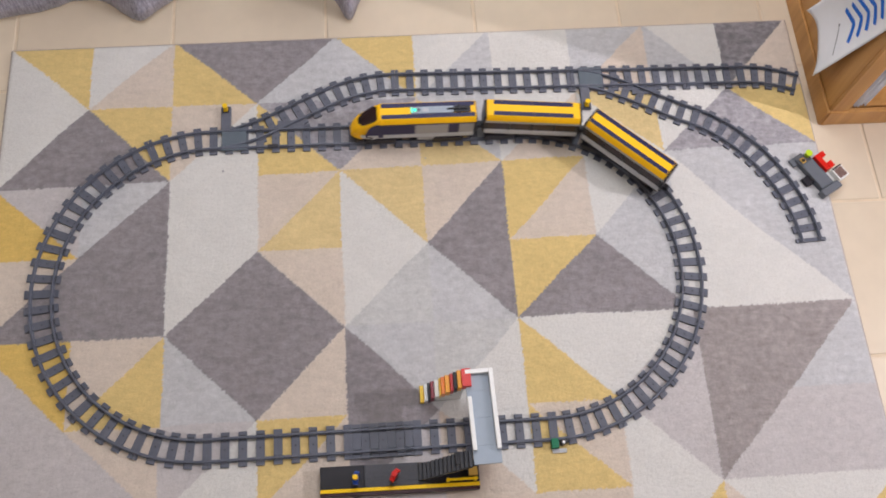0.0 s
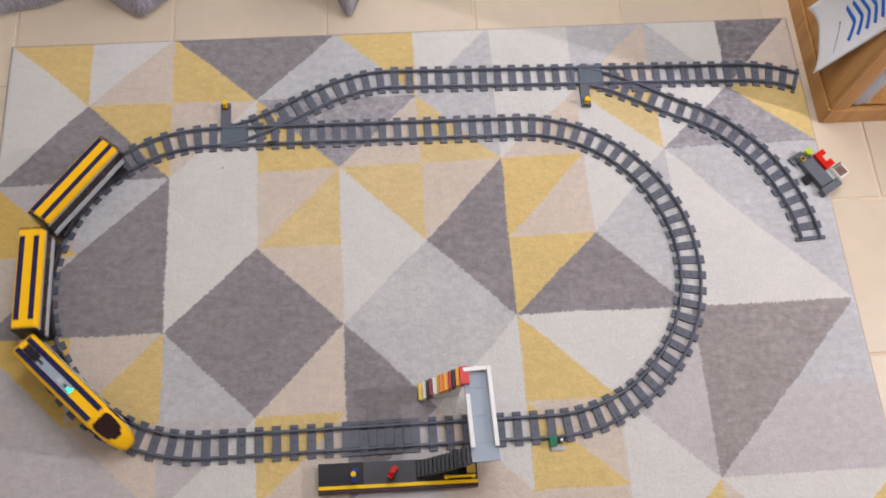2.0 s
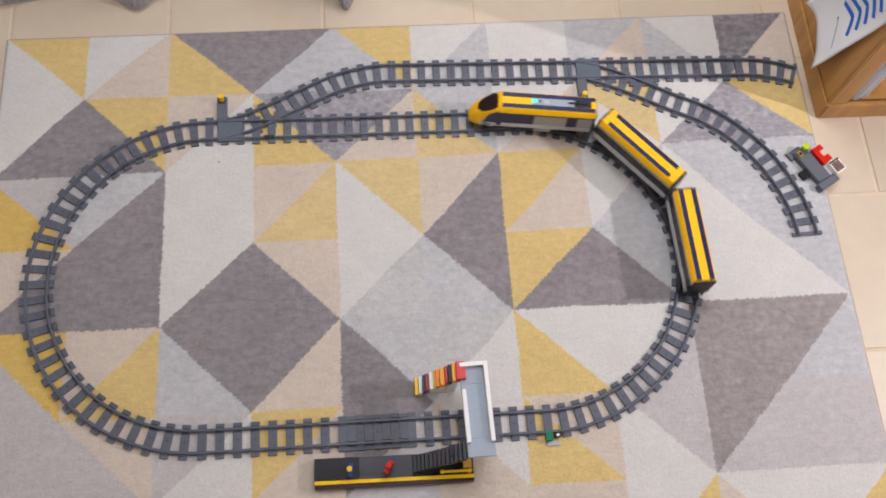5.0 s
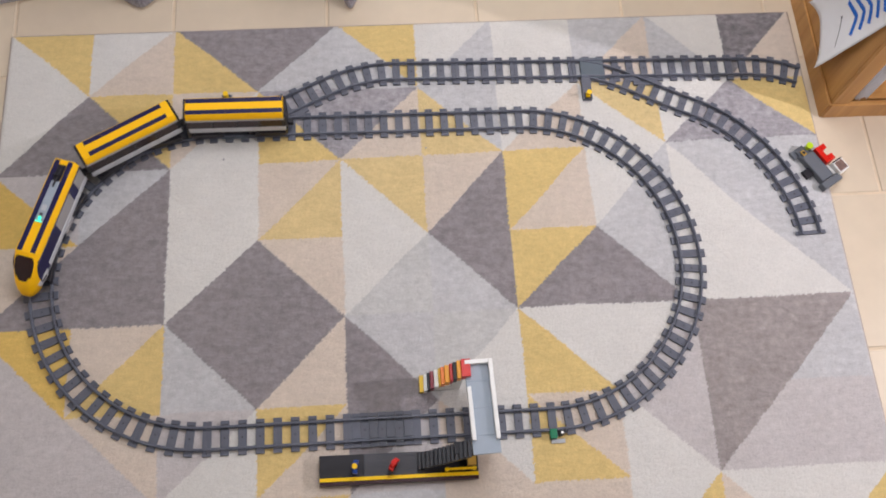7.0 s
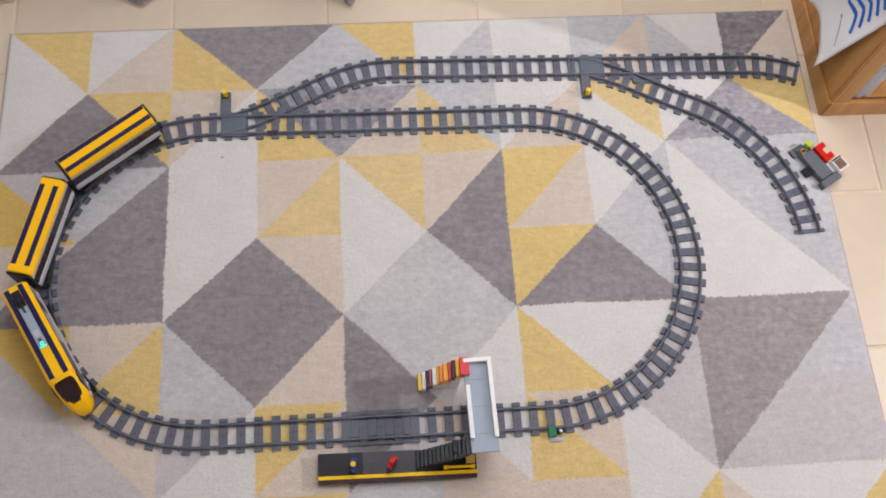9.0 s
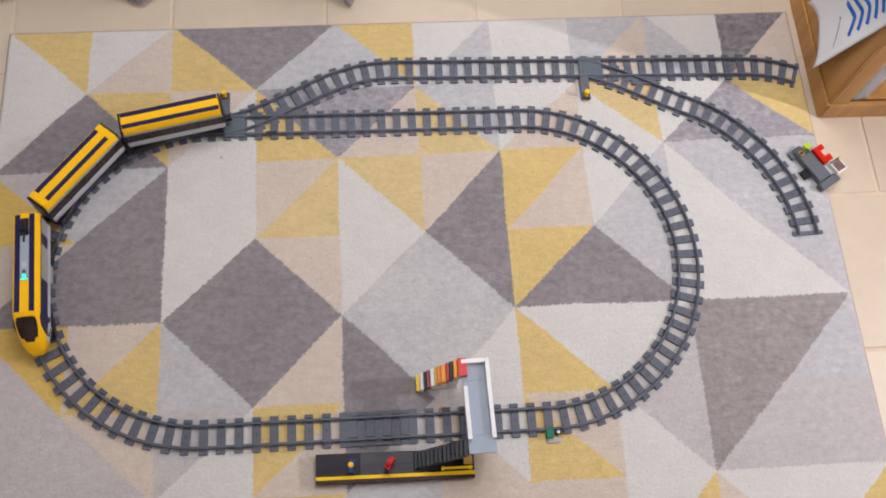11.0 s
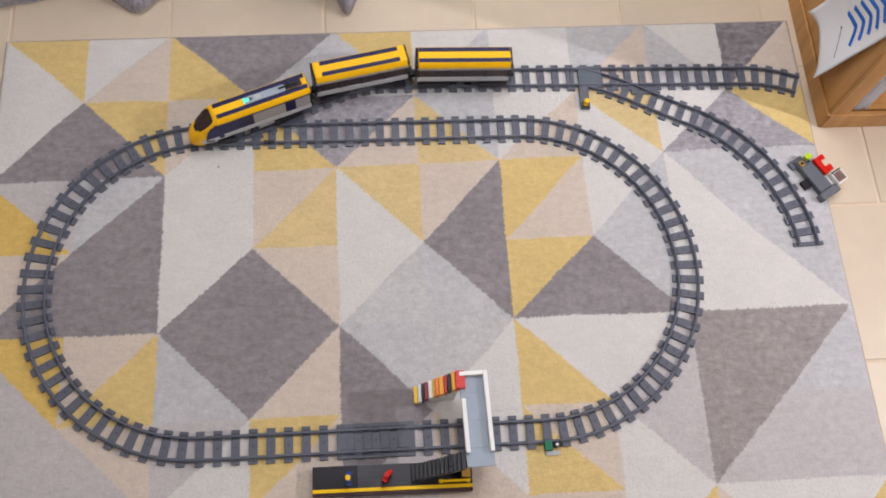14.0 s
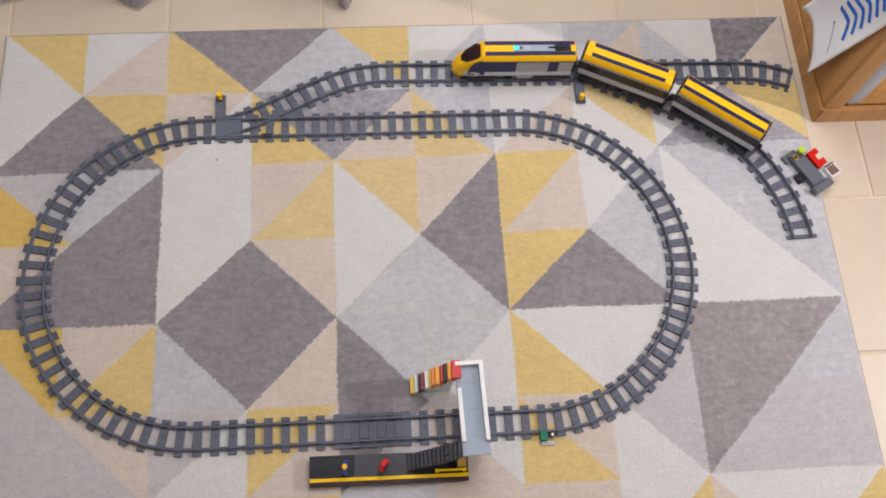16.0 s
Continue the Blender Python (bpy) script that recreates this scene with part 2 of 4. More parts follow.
# room
FLOOR_Z = -0.010
X0, X1, Y0, Y1, CEIL = -1.75, 2.35, -2.2, 1.75, 2.5
floor = part("floor", box(X0, X1, Y0, Y1, FLOOR_Z - 0.05, FLOOR_Z - 0.002), GROUT)
tagged(floor, "cream ceramic floor tiles laid in running bond", "floor", kind="structure")
for nm, a in (("wall_west", (X0 - 0.1, X0, Y0, Y1)), ("wall_east", (X1, X1 + 0.1, Y0, Y1)), ("wall_north", (X0 - 0.1, X1 + 0.1, Y1, Y1 + 0.1))):
    w = part(nm, box(*a, FLOOR_Z - 0.05, CEIL), WALL_PAINT)
    tagged(w, "plain off-white painted wall", "wall", kind="structure")
# the south wall; an unseen window is added behind the camera for fill light
WX0, WX1, WZ0, WZ1 = -1.25, 0.35, 0.86, 2.04
bm = box(X0 - 0.1, WX0, Y0 - 0.1, Y0, FLOOR_Z - 0.05, CEIL)
box(WX1, X1 + 0.1, Y0 - 0.1, Y0, FLOOR_Z - 0.05, CEIL, bm=bm)
box(WX0, WX1, Y0 - 0.1, Y0, FLOOR_Z - 0.05, WZ0, bm=bm)
box(WX0, WX1, Y0 - 0.1, Y0, WZ1, CEIL, bm=bm)
tagged(part("wall_south", bm, WALL_PAINT), "plain off-white painted wall with an added window opening", "wall", kind="structure")
window = thing("window_1", pose(0, Y0, 0), "added white-framed window with two panes, out of view", "window", kind="structure")
for x0, x1, z0, z1 in ((WX0, WX1, WZ0, WZ0 + 0.04), (WX0, WX1, WZ1 - 0.04, WZ1), (WX0, WX0 + 0.04, WZ0 + 0.04, WZ1 - 0.04), (WX1 - 0.04, WX1, WZ0 + 0.04, WZ1 - 0.04),
                       (-0.47, -0.43, WZ0 + 0.04, WZ1 - 0.04)):
    part("window_frame", box(x0 + 0.001, x1 - 0.001, -0.095, -0.055, z0 + 0.001, z1 - 0.001, 0.003), WHITE, window)
part("window_sill", box(WX0 - 0.03, WX1 + 0.03, 0.001, 0.06, WZ0 - 0.03, WZ0 - 0.002, 0.004), WHITE, window)
for x0, x1 in ((WX0 + 0.04, -0.47), (-0.43, WX1 - 0.04)):
    pane = part("pane", box(x0, x1, -0.078, -0.072, WZ0 + 0.04, WZ1 - 0.04), PANE, window)
    pane.visible_shadow = False
tagged(part("ceiling", box(X0 - 0.1, X1 + 0.1, Y0 - 0.1, Y1 + 0.1, CEIL, CEIL + 0.1), CEILING_PAINT), "plain white ceiling", "ceiling", kind="structure")
lamp = thing("ceiling_lamp", pose(0.40, 0.84, CEIL), "large square white ceiling lamp panel", "lamp")
part("frame", box(-0.6, 0.6, -0.6, 0.6, -0.03, 0.0, 0.004), WHITE, lamp)
part("diffuser", box(-0.58, 0.58, -0.58, 0.58, -0.04, -0.03, 0.003), LAMP_GLOW, lamp)

sconce = thing("wall_lamp", pose(X1, -0.172, 1.45), "small white wall lamp with an open cup", "lamp")
part("base_plate", cyl(0.045, 0.0, 0.012, 20, m=pose(0, 0, 0, 0, -90, 0)), WHITE, sconce)
part("arm", cyl(0.008, 0.012, 0.090, 12, m=pose(0, 0, 0, 0, -90, 0)), WHITE, sconce)
part("cup", cyl(0.022, 0.090, 0.112, 20, m=pose(0, 0, 0, 0, -90, 0), r2=0.045), WHITE, sconce)
part("bulb", cyl(0.018, 0.112, 0.120, 16, m=pose(0, 0, 0, 0, -90, 0), r2=0.012), LAMP_GLOW, sconce, "glowing bulb")

# rug: a grid of half-squares, 10 by 7 cells
UX, UY, RX, RY = 0.1720, 0.1662, -0.0620, -0.0925
TONES = {"Y": (210, 186, 136, 0.20), "O": (211, 184, 124, 0.20), "S": (212, 178, 102, 0.20), "W": (208, 204, 199, 0.03), "D": (140, 133, 135, 0.50), "E": (152, 143, 141, 0.55),
         "K": (132, 127, 130, 1.0), "M": (157, 152, 156, 0.75), "G": (187, 185, 186, 0.30), "P": (188, 181, 180, 0.22), "B": (204, 189, 175, 0.15),
         "L": (189, 187, 185, 0.28)}      # the wool's colour, and how far it is heathered
COLUMNS = [-0.752, -0.579, -0.407, -0.230, -0.062, 0.109, 0.278, 0.456, 0.630, 0.800, 0.968]
ROWS = [-0.573, -0.408, -0.243, -0.070, 0.097, 0.269, 0.434, 0.602]
# each cell: the way of its diagonal, the tone above it, the tone below it
WEAVE = [
    "\\OW /WB \\DO /DG \\OG /WG /WW /GB \\WG /KB",
    "/WD \\OD /BW \\MO /MB \\GY /WB \\YW /WM \\OM",
    "\\PS /GD /WW /BY \\YW /BD /OB /WG \\GW /GG",
    "/BD /DD /WD \\BD /WL \\DG /OD \\GD /WW \\GW",
    "\\SP /BO \\DG /DB \\GD /LW \\WO /WP /EE /EG",
    "/PP \\BP /PW /OB /DP \\WB \\BO \\PW /EP /PP",
    "/PP /WG \\WB /OB /GG /BB /BB /WO \\WB /WO",
]


def weave_tone(x, y):
    y -= 0.0235 * x * math.exp(-((y - 0.243) / 0.09) ** 2)
    i, j = float(np.interp(x, COLUMNS, range(11))), float(np.interp(-y, ROWS, range(8)))
    a, b = min(9, max(0, math.floor(i))), min(6, max(0, math.floor(j)))
    way, up, down = WEAVE[b].split()[a]
    fx, fy = i - a, j - b
    above = (fy < fx) if way == "\\" else (fy < 1 - fx)
    *wool, heather = TONES[up if above else down]
    return (*srgb(*wool)[:3], heather)


def rug():
    x0, x1, y0, y1, step = RX - 4 * UX - 0.003, RX + 6.02 * UX, RY - 3.2 * UY, RY + 4 * UY, 0.0025
    nx, ny = round((x1 - x0) / step) + 1, round((y1 - y0) / step) + 1
    xs, ys = np.linspace(x0, x1, nx), np.linspace(y0, y1, ny)
    gx, gy = np.meshgrid(xs, ys)
    rng = np.random.default_rng(4)
    gz = -0.0012 * rng.random(gx.shape)
    edge = np.minimum(np.minimum(gx - x0, x1 - gx), np.minimum(gy - y0, y1 - gy))
    gz -= 0.0045 * np.clip(1 - edge / 0.010, 0, 1) ** 2
    wob = 0.0008
    sx, sy = gx + rng.normal(0, wob, gx.shape), gy + rng.normal(0, wob, gx.shape)
    slow = np.array([[noise.noise((a * 9, b * 9, 0.3)) for a in xs] for b in ys])
    slow2 = np.array([[noise.noise((a * 9, b * 9, 7.3)) for a in xs] for b in ys])
    sx, sy = sx + 0.003 * slow, sy + 0.003 * slow2
    tones = np.array([weave_tone(a, b) for a, b in zip(sx.ravel(), sy.ravel())])
    # the shadow line along the rug's edge, painted into the outermost tones
    tones[edge.ravel() < 0.0045] = (*srgb(174, 160, 151)[:3], 0.2)
    gy = gy + 0.013 * gx * np.clip((gy - 0.40) / 0.17, 0, 1)
    verts = np.stack([gx.ravel(), gy.ravel(), gz.ravel()], 1)
    k = np.arange(nx * ny).reshape(ny, nx)
    quads = np.stack([k[:-1, :-1].ravel(), k[:-1, 1:].ravel(), k[1:, 1:].ravel(), k[1:, :-1].ravel()], 1)
    ring = np.concatenate([k[0, :], k[1:, -1], k[-1, -2::-1], k[-2:0:-1, 0]])
    low = verts[ring].copy()
    low[:, 2] = FLOOR_Z
    n = len(ring)
    lo = nx * ny + np.arange(n)
    sides = np.stack([ring, lo, np.roll(lo, -1), np.roll(ring, -1)], 1)
    me = bpy.data.meshes.new("rug")
    me.from_pydata(np.concatenate([verts, low]), [], np.concatenate([quads, sides]).tolist())
    col = me.color_attributes.new("weave", "FLOAT_COLOR", "POINT")
    col.data.foreach_set("color", np.concatenate([tones, tones[ring]]).astype(np.float32).ravel())
    me.materials.append(RUG)
    me.polygons.foreach_set("use_smooth", [True] * len(me.polygons))
    ob = new("rug", me)
    return tagged(ob, "short-pile rug with yellow, grey and cream triangles", "rug")


rug()

# tracks: 8 mm studs, 128 mm straights, curves of 0.32 m radius, 16 to a circle
R, STEP = 0.32, 0.128
TURN = radians(22.5)
RAIL = [(-0.0035, 0.003), (0.0035, 0.003), (0.0035, 0.0045), (0.0019, 0.0055), (0.0022, 0.0088), (0.0014, 0.0098), (-0.0014, 0.0098), (-0.0022, 0.0088), (-0.0019, 0.0055), (-0.0035, 0.0045)]


def sleeper_mesh(width, name="sleeper"):
    bm = box(-width / 2, width / 2, -0.032, 0.032, 0.0, 0.0042, 0.0006 if width > 0.012 else 0.0)
    for s in (-1, 1):
        box(-width / 2 + 0.001, width / 2 - 0.001, s * 0.020 - 0.0055, s * 0.020 + 0.0055, 0.004, 0.0060, 0.0004, bm)
    k0 = len(bm.faces)
    if width > 0.012:
        cyl(0.0017, 0.0036, 0.0044, 8, bm)
    me = mesh_from(name, bm, TRACK)
    me.materials.append(HOLE_SHADE)      # the shade of the pin hole in the middle, painted on a raised disc
    for f in me.polygons[k0:]:
        f.material_index = 1
    return me


SLEEPER, HALF_SLEEPER = sleeper_mesh(0.0160), sleeper_mesh(0.0080)


def arc(side, a, offset=0.0):
    """A point of a curve that turns to side (1: left) by the angle a, and its heading."""
    return (R * math.sin(a), side * (R - R * math.cos(a)), side * a)


def bezier(t, side):
    p = [(0, 0), (0.08, 0), (0.2616 - 0.1 * math.cos(TURN), 0.1037 - 0.1 * math.sin(TURN)), (0.2616, 0.1037)]
    w = ((1 - t) ** 3, 3 * t * (1 - t) ** 2, 3 * t * t * (1 - t), t ** 3)
    x, y = (sum(k * q[i] for k, q in zip(w, p)) for i in (0, 1))
    v = (3 * (1 - t) ** 2, 6 * t * (1 - t), 3 * t * t)
    dx, dy = (sum(k * (p[n + 1][i] - p[n][i]) for n, k in enumerate(v)) for i in (0, 1))
    return x, side * y, side * math.atan2(dy, dx)


def make_track(name, line, sleepers, label):
    ob = thing(name, Matrix(), label, "toy track", "toy railway tracks")
    for x, y, h, half in sleepers:
        part("sleeper", HALF_SLEEPER if half else SLEEPER, None, ob, m=pose(x, y, 0, 0, 0, math.degrees(h)))
    for s in (-1, 1):
        part("rail", sweep(line, [(a + s * 0.020, z) for a, z in RAIL]), RAIL_GREY, ob)
    return ob


def straight_track():
    line = [(0, 0, 0), (STEP, 0, 0)]
    sl = [(0.004, 0, 0, True)] + [(0.032 * k, 0, 0, False) for k in (1, 2, 3)] + [(STEP - 0.004, 0, 0, True)]
    return make_track("straight_track", line, sl, "dark grey plastic straight toy track on the rug")


def curved_track(side):
    line = [arc(side, TURN * k / 8) for k in range(9)]
    e = 0.004 / R
    sl = [(*arc(side, e), True)] + [(*arc(side, TURN * k / 4), False) for k in (1, 2, 3)] + [(*arc(side, TURN - e), True)]
    return make_track("curved_track", line, sl, "dark grey plastic curved toy track on the rug")


def switch_track(side, m):
    ob = thing("switch_track", m, "dark grey plastic track switch with a yellow lever knob", "toy track", "toy railway tracks")
    part("sleeper", HALF_SLEEPER, None, ob, m=pose(0.004, 0, 0))
    for k in range(1, 8):
        part("sleeper", SLEEPER, None, ob, m=pose(0.032 * k, 0, 0))
    part("sleeper", HALF_SLEEPER, None, ob, m=pose(0.252, 0, 0))
    fine = [bezier(k / 200, side) for k in range(201)]
    run = np.concatenate([[0], np.cumsum([math.hypot(q[0] - p[0], q[1] - p[1]) for p, q in zip(fine, fine[1:])])])
    for back in (0.004, 0.032, 0.064, 0.096, 0.128, 0.160, 0.190):
        x, y, h = fine[int(np.searchsorted(run, run[-1] - back))]
        part("sleeper", SLEEPER if back > 0.01 else HALF_SLEEPER, None, ob, m=pose(x, y, -0.0004, 0, 0, math.degrees(h)))
    main = [(0, 0, 0), (0.256, 0, 0)]
    branch = [bezier(k / 16, side) for k in range(17)]
    for s in (-1, 1):
        part("rail", sweep(main, [(a + s * 0.020, z) for a, z in RAIL]), RAIL_GREY, ob)
        part("rail", sweep(branch, [(a + s * 0.020, z - 0.0003) for a, z in RAIL]), RAIL_GREY, ob)
    # short wide ends of the sleepers that carry both ways
    for k, reach in ((1, 0.034), (2, 0.040)):
        y0, y1 = sorted((0.0, side * reach))
        part("sleeper", box(0.032 * k - 0.0079, 0.032 * k + 0.0079, y0, y1, 0.0002, 0.0040, 0.0005), TRACK, ob)
    part("cover_plate", box(0.017, 0.068, -0.026, 0.026, 0.0045, 0.0082, 0.0008), INLAY, ob, "blue-grey cover plate")
    y0, y1 = sorted((side * 0.024, side * 0.078))
    lever = part("lever_box", box(0.0155, 0.0360, y0, y1, 0.0, 0.0090, 0.001), TRACK, ob)
    y0, y1 = sorted((side * 0.062, side * 0.0775))
    part("slot", box(0.019, 0.032, y0, y1, 0.0088, 0.0098, 0.0003), BLACK, lever)
    part("knob", cyl(0.0036, 0.009, 0.026, 12, m=pose(0.0255, side * 0.070, 0), r2=0.0056), SAFETY, lever, "bright yellow knob")
    part("knob_foot", box(0.021, 0.030, side * 0.070 - 0.005, side * 0.070 + 0.005, 0.0092, 0.0135, 0.001), SAFETY, lever, "bright yellow foot of the knob")
    y0, y1 = sorted((side * 0.0245, side * 0.0420))
    part("frog_plate", box(0.132, 0.186, y0, y1, 0.0, 0.0044, 0.0005), TRACK, ob)
    if side > 0:
        part("frog", box(0.112, 0.134, -0.0235, -0.0165, 0.009, 0.0104, 0.0003), BLACK, ob)
    return ob


def lay(proto, m, first):
    if first[0]:
        proto.matrix_basis = m
        first[0] = False
        return proto
    return copy_thing(proto, m)


STRAIGHT, LEFT_CURVE, RIGHT_CURVE = straight_track(), curved_track(1), curved_track(-1)
first_s, first_l, first_r = [True], [True], [True]
for k in range(5):
    lay(STRAIGHT, pose(-0.32 + STEP * k, -0.32, 0), first_s)
for k in range(8):
    a = radians(-90 + 22.5 * k)
    lay(LEFT_CURVE, pose(0.32 + R * math.cos(a), R * math.sin(a), 0, 0, 0, 22.5 * k), first_l)
    a = radians(90 + 22.5 * k)
    lay(LEFT_CURVE, pose(-0.32 + R * math.cos(a), R * math.sin(a), 0, 0, 0, 180 + 22.5 * k), first_l)
for k in range(3):
    lay(STRAIGHT, pose(-0.064 + STEP * k, 0.32, 0), first_s)
switch_track(1, pose(-0.32, 0.32, 0))
lay(RIGHT_CURVE, pose(-0.0583, 0.4233, 0, 0, 0, 21.75), first_r)
SIDE = radians(-0.75)          # the siding lies a little askew
SX, SY = 0.0647, 0.4460


def siding(d, across=0.0):
    return SX + d * math.cos(SIDE) - across * math.sin(SIDE), SY + d * math.sin(SIDE) + across * math.cos(SIDE)


for k in range(3):
    lay(STRAIGHT, pose(*siding(0.1285 * k), 0, 0, 0, -0.75), first_s)
switch_track(-1, pose(*siding(0.3857), 0, 0, 0, -0.75))
lay(STRAIGHT, pose(*siding(0.6422), 0, 0, 0, -0.75), first_s)
lay(RIGHT_CURVE, pose(*siding(0.7706), 0, 0, 0, -0.75), first_r)
bx, by = siding(0.3857 + 0.2616, -0.1037)
bh = -0.75 - 22.5
PLAY = (-3.0, 2.5, 3.0)     # the play in the joints of the branch, degrees
for k in range(3):
    bh += PLAY[k]
    lay(RIGHT_CURVE, pose(bx, by, 0, 0, 0, bh), first_r)
    px, py, _ = arc(-1, TURN)
    c, s = math.cos(radians(bh)), math.sin(radians(bh))
    bx, by, bh = bx + c * px - s * py, by + s * px + c * py, bh - 22.5

# the train's ways: u runs forward from the toe of the loop's switch, round the loop; u below 0 lies on the siding for the way back
LOOP = 2 * math.pi * R + 1.28


def on_loop(u):
    u %= LOOP
    if u < math.pi * R:
        a = math.pi / 2 + u / R
        return -0.32 + R * math.cos(a), R * math.sin(a)
    u -= math.pi * R
    if u < 0.64:
        return -0.32 + u, -0.32
    u -= 0.64
    if u < math.pi * R:
        a = -math.pi / 2 + u / R
        return 0.32 + R * math.cos(a), R * math.sin(a)
    return 0.32 - (u - math.pi * R), 0.32


def siding_way():
    pts = [bezier(k / 40, 1)[:2] for k in range(41)]
    pts = [(-0.32 + x, 0.32 + y) for x, y in pts]
    ox, oy, c, s = -0.0583, 0.4233, math.cos(radians(21.75)), math.sin(radians(21.75))
    for k in range(1, 17):
        x, y, _ = arc(-1, TURN * k / 16)
        pts.append((ox + c * x - s * y, oy + s * x + c * y))
    pts += [siding(0.3857 * k / 20) for k in range(1, 21)]
    pts += [siding(0.3857 + x, y) for x, y, _ in (bezier(k / 40, -1) for k in range(1, 41))]
    ox, oy = siding(0.3857 + 0.2616, -0.1037)
    h = SIDE - TURN
    for turn in PLAY:
        h += radians(turn)
        c, s = math.cos(h), math.sin(h)
        for k in range(1, 21):
            x, y, _ = arc(-1, TURN * k / 20)
            pts.append((ox + c * x - s * y, oy + s * x + c * y))
        (ox, oy), h = pts[-1], h - TURN
    pts = np.array(pts)
    return np.concatenate([[0], np.cumsum(np.hypot(*np.diff(pts, axis=0).T))]), pts


WAY_D, WAY_P = siding_way()


def on_track(u, t):
    if u < 0 and t > 9.5:
        return float(np.interp(-u, WAY_D, WAY_P[:, 0])), float(np.interp(-u, WAY_D, WAY_P[:, 1]))
    return on_loop(u)

# ---- train ----
def roof_section(half, top, eave):
    """Half-round shoulders: points (y, z) from one eave over the roof to the other."""
    s = [(half, eave - 0.004), (half - 0.0001, eave), (half - 0.0022, top - 0.0055), (half - 0.0055, top)]
    return s + [(-y, z) for y, z in reversed(s)]


def bogie(parent, x, label="black wheel frame under the body"):
    b = part("bogie", box(-0.030, 0.030, -0.021, 0.021, 0.0165, 0.026, 0.001), BLACK, parent, label, m=pose(x, 0, 0))
    wheel = mesh_from("wheel", cyl(0.0088, -0.003, 0.003, 14, m=pose(0, 0, 0, 90, 0, 0)), BLACK)
    for wx in (-0.017, 0.017):
        for s in (-1, 1):
            part("wheel", wheel, None, b, m=pose(wx, s * 0.0200, 0.0186))
    for s in (-1, 1):
        y0, y1 = sorted((s * 0.0225, s * 0.0262))
        part("side_frame", box(-0.032, 0.032, y0, y1, 0.012, 0.027, 0.0012), BLACK, b)
    return b


def stripes(parent, x0, x1, z, ys=((0.0080, 0.0176), (-0.0176, -0.0080))):
    for y0, y1 in ys:
        part("roof_stripe", box(x0, x1, y0, y1, z - 0.0012, z + 0.0006, 0.0003), NAVY, parent, "navy blue roof stripe")


def carriage(name, capped, label):
    ob = thing(name, Matrix(), label, "toy carriage", "carriages of the toy train")
    L, half, top = 0.0995, 0.0240, 0.0965
    part("chassis", box(-L + 0.004, L - 0.004, -0.0235, 0.0235, 0.0265, 0.0330, 0.001), BLACK, ob)
    for s in (-1, 1):
        y0, y1 = sorted((s * 0.0205, s * 0.0245))
        part("skirt", box(-L + 0.002, L - 0.002, y0, y1, 0.0330, 0.0490, 0.001), LIGHT_GREY, ob, "light grey lower side panel")
        part("window_band", box(-L + 0.003, L - 0.003, s * 0.0222 - 0.0012, s * 0.0222 + 0.0012, 0.0490, 0.0750, 0.0005), GLASS_BROWN, ob, "dark smoked window band")
        for k in range(5):
            xx = -L + 0.004 + k * (2 * L - 0.012) / 4
            part("pillar", box(xx, xx + 0.004, s * 0.0229 - 0.0014, s * 0.0229 + 0.0014, 0.0490, 0.0752, 0.0004), BLACK, ob)
        part("side_trim", box(-L + 0.002, L - 0.002, s * 0.0228 - 0.0016, s * 0.0228 + 0.0016, 0.0752, 0.0820, 0.0006), MID_GREY, ob, "grey trim below the roof")
    for s in (-1, 1):
        x0, x1 = sorted((s * (L - 0.0035), s * (L + 0.0012)))
        part("end_wall", box(x0, x1, -0.0222, 0.0222, 0.0330, 0.0915, 0.0012), BLACK, ob)
    sec = roof_section(half, top, 0.0862)
    xs = [-L + 0.0036, -L + 0.0056, L - 0.0056, L - 0.0036]
    sh = [0.0015, 0, 0, 0.0015]
    part("roof", loft([[(x, y * (1 - e * 20), z - e * (z > 0.085)) for y, z in sec] for x, e in zip(xs, sh)]), YELLOW, ob, "bright yellow roof")
    cap = 0.018 if capped else 0.0045
    stripes(ob, -L + cap, L - cap, top)
    for s in (-1, 1):
        part("coupling", box(s * (L + 0.004) - 0.008, s * (L + 0.004) + 0.008, -0.006, 0.006, 0.020, 0.030, 0.001), BLACK, ob)
    b = [bogie(ob, x) for x in (0.064, -0.064)]
    return ob, b


